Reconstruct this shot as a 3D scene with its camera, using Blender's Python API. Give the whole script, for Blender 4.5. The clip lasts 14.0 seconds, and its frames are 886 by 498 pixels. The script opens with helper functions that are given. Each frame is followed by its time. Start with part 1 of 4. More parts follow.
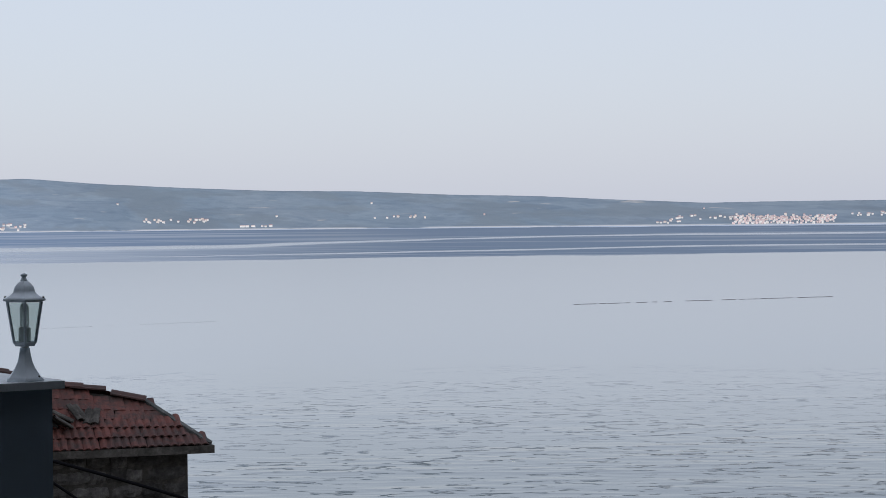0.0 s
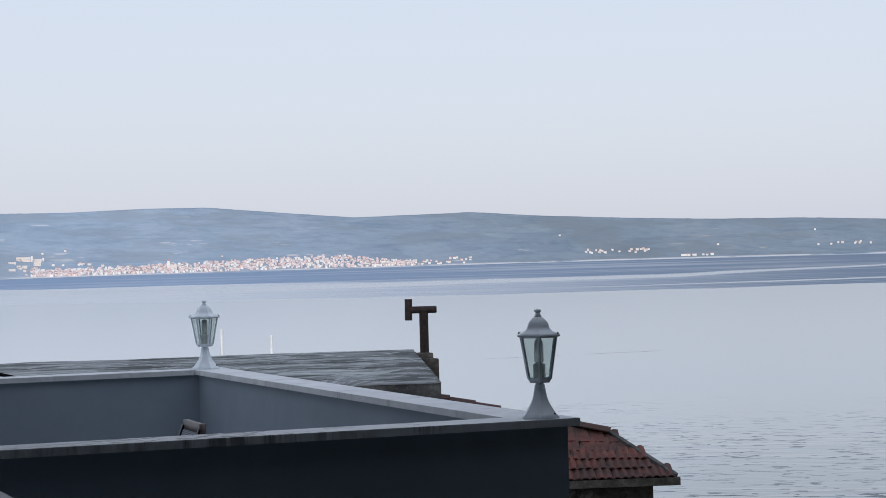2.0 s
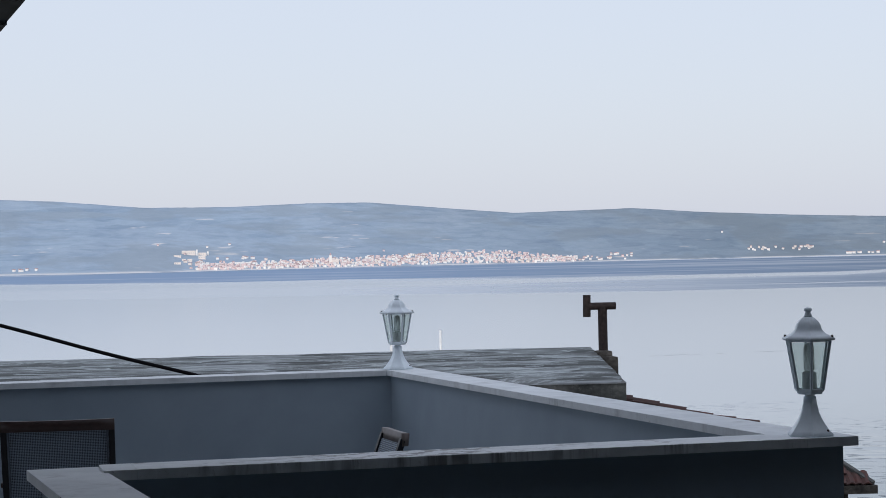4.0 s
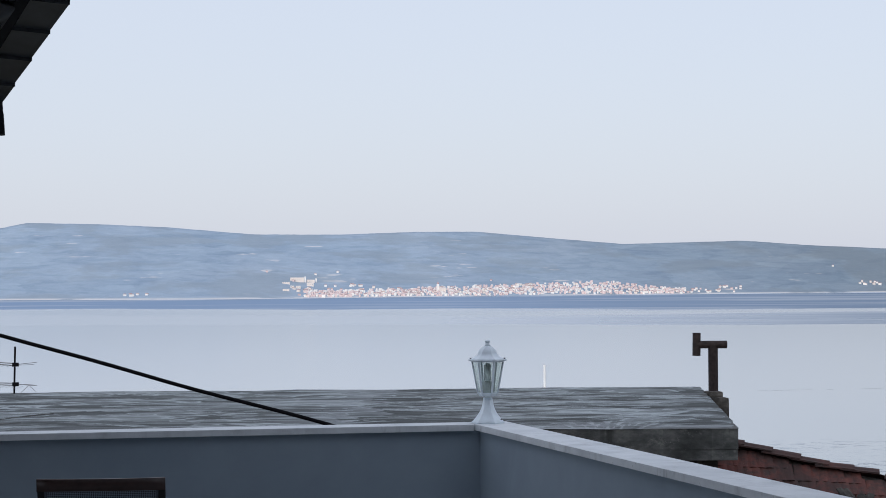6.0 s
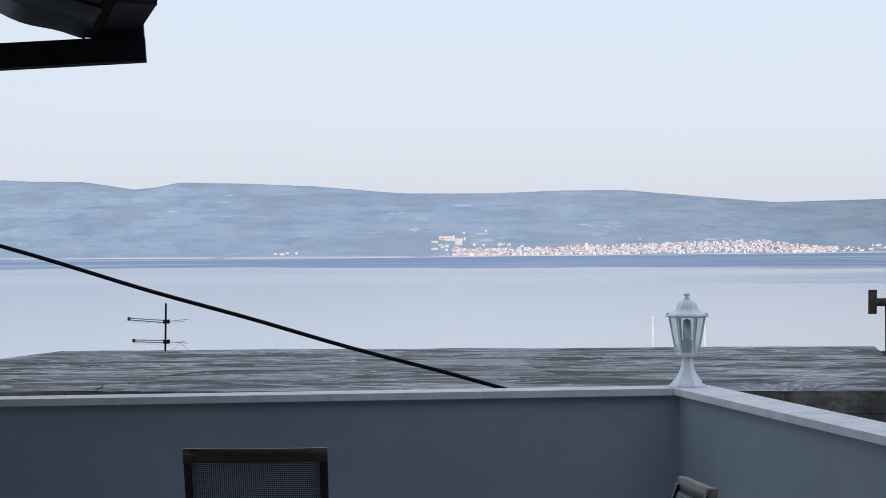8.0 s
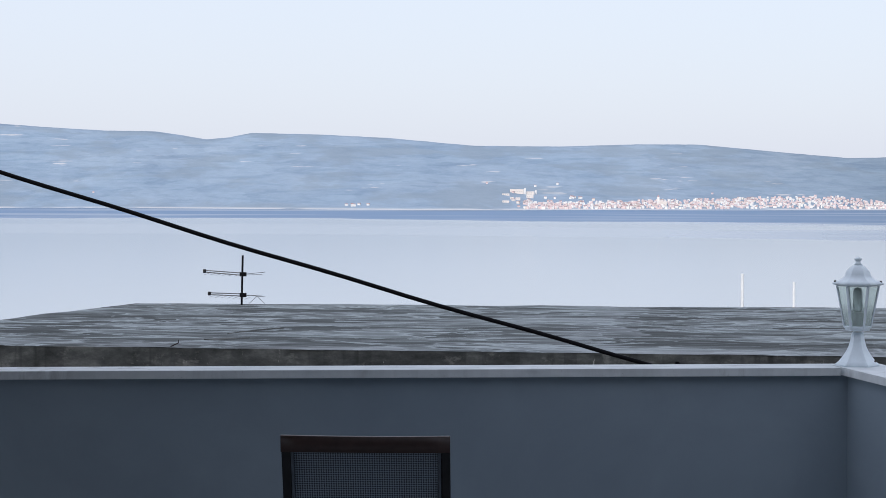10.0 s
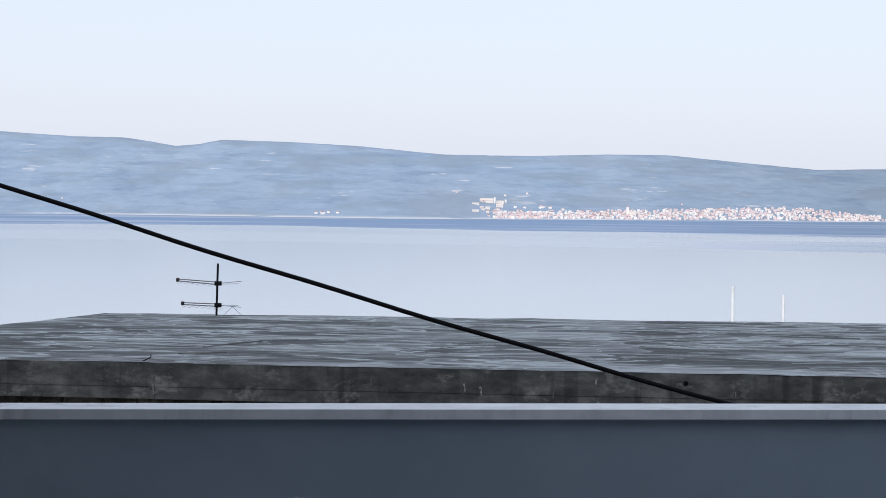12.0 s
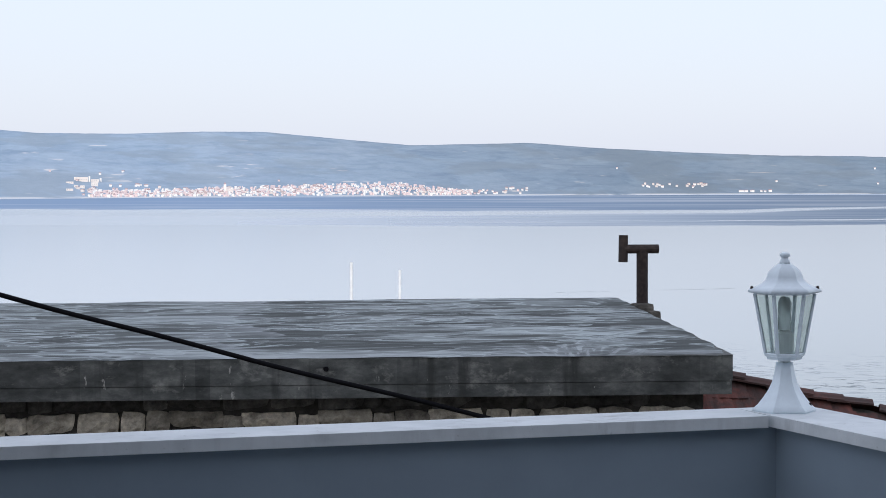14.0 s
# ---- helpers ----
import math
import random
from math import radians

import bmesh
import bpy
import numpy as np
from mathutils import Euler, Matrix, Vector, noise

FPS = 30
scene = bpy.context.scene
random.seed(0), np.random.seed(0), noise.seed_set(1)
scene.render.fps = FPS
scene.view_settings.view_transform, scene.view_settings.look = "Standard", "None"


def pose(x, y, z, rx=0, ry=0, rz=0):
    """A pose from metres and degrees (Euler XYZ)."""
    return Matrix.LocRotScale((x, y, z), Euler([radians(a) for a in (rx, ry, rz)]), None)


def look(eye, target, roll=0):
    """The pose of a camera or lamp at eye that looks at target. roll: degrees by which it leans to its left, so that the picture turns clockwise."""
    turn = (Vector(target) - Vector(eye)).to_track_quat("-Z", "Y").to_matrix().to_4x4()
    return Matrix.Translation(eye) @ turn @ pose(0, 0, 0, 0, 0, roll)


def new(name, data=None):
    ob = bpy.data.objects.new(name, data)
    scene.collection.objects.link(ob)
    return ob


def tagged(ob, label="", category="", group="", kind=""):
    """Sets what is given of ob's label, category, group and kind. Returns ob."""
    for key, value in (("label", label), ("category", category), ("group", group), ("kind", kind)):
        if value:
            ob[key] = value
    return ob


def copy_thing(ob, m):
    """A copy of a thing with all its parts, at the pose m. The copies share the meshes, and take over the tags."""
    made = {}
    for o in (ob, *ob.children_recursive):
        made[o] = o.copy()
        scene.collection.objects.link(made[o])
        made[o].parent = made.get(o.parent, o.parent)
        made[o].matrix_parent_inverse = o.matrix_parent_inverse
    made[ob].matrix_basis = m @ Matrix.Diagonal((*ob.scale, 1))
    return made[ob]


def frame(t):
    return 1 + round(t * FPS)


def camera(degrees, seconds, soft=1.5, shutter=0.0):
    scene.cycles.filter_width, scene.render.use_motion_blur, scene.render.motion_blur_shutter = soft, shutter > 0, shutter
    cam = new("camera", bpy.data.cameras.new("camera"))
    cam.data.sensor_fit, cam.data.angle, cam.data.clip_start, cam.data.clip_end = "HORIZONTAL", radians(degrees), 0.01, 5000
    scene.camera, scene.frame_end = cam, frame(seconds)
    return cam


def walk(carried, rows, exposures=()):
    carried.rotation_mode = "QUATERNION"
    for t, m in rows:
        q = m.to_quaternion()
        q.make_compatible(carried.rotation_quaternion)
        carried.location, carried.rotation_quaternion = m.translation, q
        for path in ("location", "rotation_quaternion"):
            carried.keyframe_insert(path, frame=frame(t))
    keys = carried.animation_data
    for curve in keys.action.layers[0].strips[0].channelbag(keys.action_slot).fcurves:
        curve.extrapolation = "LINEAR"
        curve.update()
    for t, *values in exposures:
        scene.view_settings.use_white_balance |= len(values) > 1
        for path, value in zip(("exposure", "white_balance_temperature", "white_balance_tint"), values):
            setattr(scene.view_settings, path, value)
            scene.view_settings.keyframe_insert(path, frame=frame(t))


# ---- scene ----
# the camera: seconds, eye x, y, z, heading clockwise from +y, climb, lean (degrees)
FOV = 25.288
PATH = [
    (0.0, -2.218, -11.768, 1.626, 31.704, -0.795, -0.563),
    (0.5, -2.229, -11.731, 1.627, 26.963, -0.339, -0.699),
    (1.0, -2.236, -11.691, 1.623, 23.377, 0.009, -1.124),
    (1.5, -2.287, -11.606, 1.624, 20.886, 0.201, -1.408),
    (2.0, -2.369, -11.440, 1.643, 18.973, 0.281, -1.571),
    (2.5, -2.366, -11.217, 1.627, 17.436, 0.329, -1.537),
    (3.0, -2.344, -10.951, 1.628, 16.129, 0.260, -1.347),
    (3.2, -2.342, -10.840, 1.621, 15.652, 0.171, -1.354),
    (5.5, -2.090, -9.560, 1.670, 12.305, 0.904, -0.469),
    (6.0, -1.995, -9.327, 1.684, 11.204, 1.164, -0.414),
    (6.5, -1.993, -9.038, 1.662, 9.932, 1.056, -0.519),
    (7.0, -2.002, -8.772, 1.647, 8.691, 0.746, -0.574),
    (7.5, -1.955, -8.507, 1.656, 7.674, 0.375, -0.637),
    (8.0, -1.977, -8.240, 1.632, 6.894, -0.001, -0.442),
    (8.5, -2.037, -7.997, 1.632, 6.274, -0.329, -0.270),
    (9.0, -2.033, -7.719, 1.638, 5.879, -0.796, -0.180),
    (9.2, -2.036, -7.603, 1.646, 5.713, -0.989, -0.119),
    (11.3, -2.179, -6.253, 1.612, 3.882, -1.491, 0.454),
    (11.5, -2.189, -6.116, 1.610, 4.207, -1.351, 0.440),
    (12.0, -2.186, -5.787, 1.617, 5.731, -1.118, 0.624),
    (12.5, -2.223, -5.451, 1.613, 7.787, -1.113, 0.482),
    (13.0, -2.236, -5.100, 1.595, 10.292, -1.251, 0.407),
    (13.5, -2.223, -4.775, 1.601, 13.274, -1.492, 0.152),
    (14.0, -2.238, -4.441, 1.597, 17.359, -1.739, -0.138),
]

cam = camera(FOV, 14.0, soft=0.52)


def eye_pose(x, y, z, heading, climb, lean):
    a, e = radians(heading), radians(climb)
    way = Vector((math.sin(a) * math.cos(e), math.cos(a) * math.cos(e), math.sin(e)))
    eye = Vector((x, y, z))
    return look(eye, eye + way * 10, lean)


walk(cam, [(t, eye_pose(*row)) for t, *row in PATH],
     exposures=[(0.0, -0.18, 6490, 9), (1.5, -0.11, 6490, 9), (3.0, -0.08, 6490, 9), (5.5, -0.10, 6480, 9), (6.5, -0.07, 6480, 9), (7.5, -0.01, 6470, 9), (9.0, 0.07, 6460, 9), (10.5, 0.13, 6455, 9), (11.5, 0.18, 6450, 9), (12.2, 0.12, 6455, 9), (13.0, 0.05, 6460, 9), (14.0, 0.18, 6445, 9)])

# ---- light: a low hazy sun behind the house, clear pale sky ----
SUN_EL, SUN_AZ = 14.0, 200.0          # degrees; azimuth clockwise from +y
world = bpy.data.worlds.new("world")
scene.world = world
world.use_nodes = True
wn = world.node_tree.nodes
sky = wn.new("ShaderNodeTexSky")
sky.sky_type = "NISHITA"
sky.sun_disc = False
sky.sun_elevation = radians(SUN_EL)
sky.sun_rotation = radians(SUN_AZ)
sky.air_density = 1.0
sky.dust_density = 2.0
sky.ozone_density = 2.0
# thin even haze over the clear sky
haze = wn.new("ShaderNodeMix")
haze.data_type = "RGBA"
haze.inputs[0].default_value = 0.77
haze.inputs[7].default_value = (5.24, 5.48, 6.44, 1)
world.node_tree.links.new(sky.outputs[0], haze.inputs[6])
world.node_tree.links.new(haze.outputs[2], wn["Background"].inputs[0])
wn["Background"].inputs[1].default_value = 0.15
sun = new("sun", bpy.data.lights.new("sun", "SUN"))
sun.data.energy = 1.6
sun.data.angle = radians(2.0)
sun.data.color = (1.0, 0.93, 0.88)
sa, se = radians(SUN_AZ), radians(SUN_EL)
sun.matrix_world = look((0, 0, 60), (-math.sin(sa) * math.cos(se), -math.cos(sa) * math.cos(se), 60 - math.sin(se)))
tagged(sun, kind="structure")


# ---- materials ----
class Mat:
    """A node material, built step by step."""

    def __init__(self, name, base=(0.5, 0.5, 0.5), rough=0.6, metal=0.0):
        self.m = bpy.data.materials.new(name)
        self.m.use_nodes = True
        self.t = self.m.node_tree
        self.b = self.t.nodes["Principled BSDF"]
        self.b.inputs["Base Color"].default_value = (*base, 1)
        self.b.inputs["Roughness"].default_value = rough
        self.b.inputs["Metallic"].default_value = metal
        self.co = self.node("ShaderNodeTexCoord").outputs["Object"]

    def node(self, kind, **values):
        n = self.t.nodes.new(kind)
        for k, v in values.items():
            n.inputs[k].default_value = v
        return n

    def link(self, a, b):
        self.t.links.new(a, b)

    def scaled(self, s, rot=(0, 0, 0), src=None):
        n = self.node("ShaderNodeMapping", Scale=s, Rotation=rot)
        self.link(src or self.co, n.inputs[0])
        return n.outputs[0]

    def noise(self, scale, s=(1, 1, 1), detail=6, rough=0.6, rot=(0, 0, 0), src=None, warp=0.0):
        n = self.node("ShaderNodeTexNoise", Scale=scale, Detail=detail, Roughness=rough, Distortion=warp)
        self.link(self.scaled(s, rot, src), n.inputs["Vector"])
        return n.outputs["Fac"]

    def ramp(self, fac, *stops):
        n = self.node("ShaderNodeValToRGB")
        e = n.color_ramp.elements
        while len(e) < len(stops):
            e.new(0.5)
        for el, (pos, col) in zip(e, stops):
            el.position = pos
            el.color = (*col, 1) if isinstance(col, tuple) else (col, col, col, 1)
        self.link(fac, n.inputs[0])
        return n.outputs[0]

    def mix(self, fac, a, b, mode="MIX"):
        n = self.t.nodes.new("ShaderNodeMix")
        n.data_type, n.blend_type = "RGBA", mode
        for sock, v in ((n.inputs[0], fac), (n.inputs[6], a), (n.inputs[7], b)):
            if isinstance(v, (int, float)):
                sock.default_value = v
            elif isinstance(v, tuple):
                sock.default_value = (*v, 1)
            else:
                self.link(v, sock)
        return n.outputs[2]

    def math(self, op, a, b=0.0, clamp=False):
        n = self.t.nodes.new("ShaderNodeMath")
        n.operation, n.use_clamp = op, clamp
        for sock, v in zip(n.inputs, (a, b)):
            if isinstance(v, (int, float)):
                sock.default_value = v
            else:
                self.link(v, sock)
        return n.outputs[0]

    def color(self, out):
        self.link(out, self.b.inputs["Base Color"])
        return self

    def rough(self, out):
        self.link(out, self.b.inputs["Roughness"])
        return self

    def bump(self, height, strength=0.3, dist=0.01):
        n = self.node("ShaderNodeBump", Strength=strength, Distance=dist)
        self.link(height, n.inputs["Height"])
        self.link(n.outputs[0], self.b.inputs["Normal"])
        return self

    def random(self):
        return self.node("ShaderNodeObjectInfo").outputs["Random"]


def plaster(name, a, b, grain=90):
    m = Mat(name, a, 0.85)
    big = m.noise(1.3, detail=5)
    c = m.mix(m.ramp(big, (0.3, 0.0), (0.7, 1.0)), a, b)
    drag = m.noise(2.4, detail=6, rough=0.6, warp=0.6)
    c = m.mix(1.0, c, m.ramp(drag, (0.34, (0.95, 0.95, 0.955)), (0.66, (1.05, 1.05, 1.045))), "MULTIPLY")
    m.color(c)
    return m.bump(m.noise(grain, detail=4), 0.08, 0.003).m


WALL = plaster("grey_render", (0.25, 0.315, 0.375), (0.29, 0.357, 0.416))
HOUSE = plaster("house_render", (0.12, 0.12, 0.12), (0.16, 0.16, 0.155))


def coping_material(name, drip):
    m = Mat(name, (0.5, 0.5, 0.5), 0.7)
    c = m.mix(m.ramp(m.noise(5, detail=8), (0.35, 0.0), (0.7, 1.0)), (0.64, 0.685, 0.705), (0.80, 0.84, 0.86))
    stain = m.math("MULTIPLY", m.ramp(m.noise(14, (1, 1, 0.25), detail=6, rough=0.65, warp=0.6), (0.48, 0.0), (0.68, 0.55)), m.ramp(m.noise(1.9, detail=4), (0.49, 0.05), (0.63, 1.0)))
    c = m.mix(stain, c, (0.17, 0.17, 0.172))
    run = m.math("MULTIPLY", m.ramp(m.noise(20, (1, 1, 0.06), detail=4), (0.50, 0.0), (0.60, drip)), m.ramp(m.noise(2.3, detail=3), (0.46, 0.0), (0.58, 1.0)))
    c = m.mix(run, c, (0.14, 0.14, 0.145))
    speck = m.ramp(m.noise(55, detail=5, rough=0.7), (0.62, 0.0), (0.72, 0.5))
    c = m.mix(speck, c, (0.30, 0.295, 0.285))
    var = m.math("MULTIPLY_ADD", m.random(), 0.08)
    m.t.nodes[-1].inputs[2].default_value = 0.95
    m.color(m.mix(1.0, c, var, "MULTIPLY"))
    return m.bump(m.noise(60, detail=6), 0.25, 0.004).m


COPING = coping_material("coping_stone", 0.08)
STAINED = coping_material("drip_stained_coping_stone", 0.7)


def slab_material():
    """Floated concrete: smooth dark drags of the trowel, light on their ridges painted as thin pale lips, worn pale
    along the near edge.
    """
    m = Mat("weathered_concrete", (0.3, 0.3, 0.3), 0.9)
    plan = m.scaled((1, 1, 1), (0, 0, radians(12.6)))
    tone = m.noise(0.45, (1.0, 1.2, 1.0), detail=4, rough=0.5, src=plan, warp=0.9)
    c = m.ramp(tone, (0.36, (0.058, 0.067, 0.067)), (0.50, (0.094, 0.107, 0.107)), (0.64, (0.178, 0.200, 0.202)))
    pale, dark = (0.45, 0.505, 0.518), (0.036, 0.043, 0.043)
    where = m.ramp(m.noise(0.38, detail=3, src=plan, warp=0.6), (0.40, 0.35), (0.58, 1.0))
    drag = m.noise(1.0, (0.42, 1.05, 1.0), detail=6, rough=0.52, src=plan, warp=1.3)
    sweep = m.noise(1.0, (0.85, 2.2, 1.0), detail=4, rough=0.5, src=m.scaled((1, 1, 1), (0, 0, radians(-14)), plan), warp=1.4)
    c = m.mix(m.ramp(drag, (0.37, 0.90), (0.47, 0.0)), c, dark)
    c = m.mix(m.ramp(sweep, (0.38, 0.8), (0.46, 0.0)), c, dark)
    # crisp pale lips put the light on trowel ridges into the colour
    c = m.mix(m.ramp(drag, (0.525, 0.0), (0.540, 0.85), (0.575, 0.20), (0.65, 0.08)), c, pale)
    c = m.mix(m.math("MULTIPLY", m.ramp(sweep, (0.545, 0.0), (0.560, 0.95), (0.61, 0.15)), where), c, pale)
    scratch = m.noise(1.0, (1.2, 5.0, 1.0), detail=3, rough=0.5, src=plan, warp=0.5)
    c = m.mix(m.math("MULTIPLY", m.ramp(scratch, (0.60, 0.0), (0.65, 0.5)), where), c, pale)
    split = m.node("ShaderNodeSeparateXYZ")
    m.link(plan, split.inputs[0])
    # the ragged edge of a later skim patch
    rag = m.math("MULTIPLY", m.math("SUBTRACT", m.noise(0.55, (0.0, 1.0, 1.0), detail=5, rough=0.6, src=plan), 0.5), 2.6)
    off = m.math("ADD", m.math("ADD", split.outputs[0], 1.5), rag)
    patch = m.ramp(m.math("MULTIPLY_ADD", off, 0.25), (0.10, 0.0), (0.30, 0.18), (0.485, 0.58), (0.498, 1.0), (0.504, 0.0))
    for node in m.t.nodes:
        if node.bl_idname == "ShaderNodeMath" and node.operation == "MULTIPLY_ADD":
            node.inputs[2].default_value = 0.5
    c = m.mix(m.math("MULTIPLY", patch, m.ramp(m.noise(1.0, (0.5, 1.8, 1.0), detail=4, src=plan, warp=0.8), (0.40, 0.25), (0.58, 1.0))), c, (0.30, 0.327, 0.342))
    # broom strokes fanning out from the near edge
    fan = m.node("ShaderNodeCombineXYZ")
    m.link(m.math("DIVIDE", m.math("SUBTRACT", split.outputs[0], 1.2), m.math("SUBTRACT", split.outputs[1], 10.6)), fan.inputs[0])
    m.link(m.math("MULTIPLY", split.outputs[1], 0.05), fan.inputs[1])
    stroke = m.noise(26.0, detail=3, rough=0.55, src=fan.outputs[0])
    gone = m.node("ShaderNodeCombineXYZ")
    m.link(m.math("SUBTRACT", split.outputs[0], 1.45), gone.inputs[0])
    m.link(m.math("MULTIPLY", m.math("SUBTRACT", split.outputs[1], 13.0), 0.8), gone.inputs[1])
    reach = m.t.nodes.new("ShaderNodeVectorMath")
    reach.operation = "LENGTH"
    m.link(gone.outputs[0], reach.inputs[0])
    swept = m.ramp(m.math("ADD", reach.outputs["Value"], m.math("MULTIPLY", m.noise(2.0, detail=3, src=plan), 0.6)), (0.62, 1.0), (1.0, 0.25))
    swept = m.math("SUBTRACT", swept, 0.25, True)
    c = m.mix(m.math("MULTIPLY", swept, 0.7), c, m.ramp(stroke, (0.40, (0.055, 0.060, 0.062)), (0.52, (0.12, 0.13, 0.134)), (0.58, (0.40, 0.43, 0.45))))
    # the skim coat has worn pale along the near edge
    edge = m.ramp(m.math("SUBTRACT", split.outputs[1], 12.43), (0.0, 1.0), (0.22, 0.75), (0.75, 0.0))
    c = m.mix(m.math("MULTIPLY", edge, m.ramp(m.noise(1.0, (0.7, 2.5, 1.0), detail=5, src=plan, warp=0.5), (0.43, 0.0), (0.55, 0.75))), c, (0.36, 0.385, 0.40))
    m.color(c)
    return m.bump(m.math("ADD", m.math("ADD", drag, sweep), m.math("MULTIPLY", m.noise(25, detail=5), 0.5)), 0.6, 0.03).m


SLAB = slab_material()


def face_material():
    m = Mat("stained_concrete", (0.1, 0.1, 0.1), 0.92)
    c = m.ramp(m.noise(4.0, (0.8, 0.8, 1.6), detail=9, rough=0.66), (0.36, (0.048, 0.051, 0.049)), (0.52, (0.092, 0.096, 0.092)), (0.68, (0.175, 0.178, 0.17)))
    # formwork boards, each with its own tone
    board = m.node("ShaderNodeTexVoronoi", Scale=1.9, Randomness=1.0)
    m.link(m.scaled((1, 0.2, 0.0)), board.inputs["Vector"])
    tone = m.ramp(board.outputs["Color"], (0.1, (0.78, 0.78, 0.78)), (0.9, (1.22, 1.22, 1.20)))
    c = m.mix(1.0, c, tone, "MULTIPLY")
    c = m.mix(m.ramp(m.noise(2.2, (1, 1, 1.7), detail=9, rough=0.72, warp=0.2), (0.56, 0.0), (0.68, 0.65)), c, (0.34, 0.335, 0.31))
    c = m.mix(m.ramp(m.noise(11.0, (1, 1, 0.35), detail=5, rough=0.7), (0.655, 0.0), (0.70, 0.8)), c, (0.45, 0.44, 0.41))
    c = m.mix(m.ramp(m.noise(5.0, (1, 1, 0.10), detail=5, rough=0.6), (0.55, 0.0), (0.66, 0.75)), c, (0.035, 0.036, 0.034))
    m.color(c)
    return m.bump(m.noise(30, detail=6), 0.6, 0.012).m


FACE = face_material()


def stone_material(name, lo, hi):
    m = Mat(name, lo, 0.92)
    spot = m.node("ShaderNodeNewGeometry").outputs["Position"]
    c = m.ramp(m.noise(6, detail=9, rough=0.72, src=spot), (0.32, tuple(v * 0.35 for v in lo)), (0.5, lo), (0.7, hi))
    v = m.math("MULTIPLY_ADD", m.random(), 0.95)
    m.t.nodes[-1].inputs[2].default_value = 0.45
    m.color(m.mix(1.0, c, v, "MULTIPLY"))
    return m.bump(m.noise(22, detail=7), 0.8, 0.02).m


STONE = stone_material("limestone", (0.44, 0.395, 0.325), (0.80, 0.735, 0.61))
GREYSTONE = stone_material("dark_weathered_shaded_stone", (0.095, 0.090, 0.084), (0.20, 0.19, 0.175))
MORTAR = stone_material("dirty_mortar", (0.075, 0.069, 0.060), (0.16, 0.147, 0.13))


def tile_material(name, grime):
    m = Mat(name, (0.3, 0.1, 0.07), 0.85)
    spot = m.node("ShaderNodeNewGeometry").outputs["Position"]
    c = m.mix(m.random(), (0.140, 0.048, 0.038), (0.180, 0.064, 0.050))
    c = m.mix(m.ramp(m.noise(7, detail=8, rough=0.7, src=spot), (0.45, 0.0), (0.62, 0.85)), c, (0.060, 0.042, 0.038))
    c = m.mix(m.ramp(m.noise(1.5, detail=6, rough=0.65, src=spot, warp=0.8), (0.47 - grime, 0.0), (0.60 - grime, 0.75)), c, (0.050, 0.036, 0.033))
    c = m.mix(m.ramp(m.noise(26, detail=5, rough=0.7, src=spot), (0.64, 0.0), (0.70, 0.6)), c, (0.27, 0.21, 0.17))
    m.color(c)
    return m.bump(m.noise(40, detail=5, src=spot), 0.5, 0.008).m


TILE = tile_material("clay_tile", 0.0)
RIDGETILE = tile_material("sooty_clay_tile", 0.14)


def simple(name, col, rough=0.5, metal=0.0, var=0.25, scale=20, bump=0.15):
    m = Mat(name, col, rough, metal)
    m.color(m.mix(m.ramp(m.noise(scale, detail=6), (0.35, 0.0), (0.7, 1.0)), tuple(c * (1 - var) for c in col), tuple(min(1, c * (1 + var)) for c in col)))
    return m.bump(m.noise(scale * 5, detail=4), bump, 0.002).m


PAINT = simple("white_lamp_paint", (0.80, 0.89, 0.95), 0.4, 0.0, 0.06, 25, 0.05)
RUST = simple("rusty_iron", (0.035, 0.024, 0.022), 0.75, 0.2, 0.5, 18, 0.5)
DARKWOOD = simple("dark_stained_wood", (0.045, 0.025, 0.022), 0.45, 0.0, 0.35, 12)
GREYWOOD = simple("weathered_slat_wood", (0.14, 0.12, 0.11), 0.5, 0.0, 0.3, 12)
FRAME = simple("dark_metal_frame", (0.018, 0.02, 0.024), 0.4, 0.6, 0.2, 20)
EDGE = simple("grey_metal_edge", (0.10, 0.125, 0.155), 0.45, 0.5, 0.2, 20)
BEAM = simple("dark_beam_paint", (0.012, 0.014, 0.017), 0.6, 0.0, 0.3, 8)
CABLE = simple("black_cable", (0.006, 0.006, 0.008), 0.85, 0.0, 0.2, 30)
ALU = simple("dull_aluminium", (0.22, 0.22, 0.22), 0.45, 0.8, 0.3, 30)
FLOOR = simple("terrace_tile", (0.42, 0.41, 0.40), 0.6, 0.0, 0.15, 3)
EARTH = simple("earth", (0.10, 0.09, 0.06), 0.95, 0.0, 0.4, 1.5, 0.5)
UNDER = simple("dark_roof_sheet", (0.060, 0.068, 0.076), 0.32, 0.0, 0.35, 6, 0.2)
for black in (CABLE, BEAM):
    black.node_tree.nodes["Principled BSDF"].inputs["Specular IOR Level"].default_value = 0.12
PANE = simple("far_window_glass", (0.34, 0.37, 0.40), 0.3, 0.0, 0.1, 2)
FLOAT = simple("weathered_float", (0.17, 0.18, 0.19), 0.6)
HULL = simple("white_hull", (0.75, 0.75, 0.74), 0.3, 0.0, 0.05, 5)
MAST = simple("pale_mast", (0.86, 0.90, 0.93), 0.4, 0.0, 0.08, 5)


def glass_material():
    m = Mat("lamp_glass", (0.82, 0.87, 0.85), 0.06)
    m.b.inputs["Transmission Weight"].default_value = 0.94
    m.b.inputs["IOR"].default_value = 1.25
    return m.bump(m.noise(60, detail=3), 0.1, 0.001).m


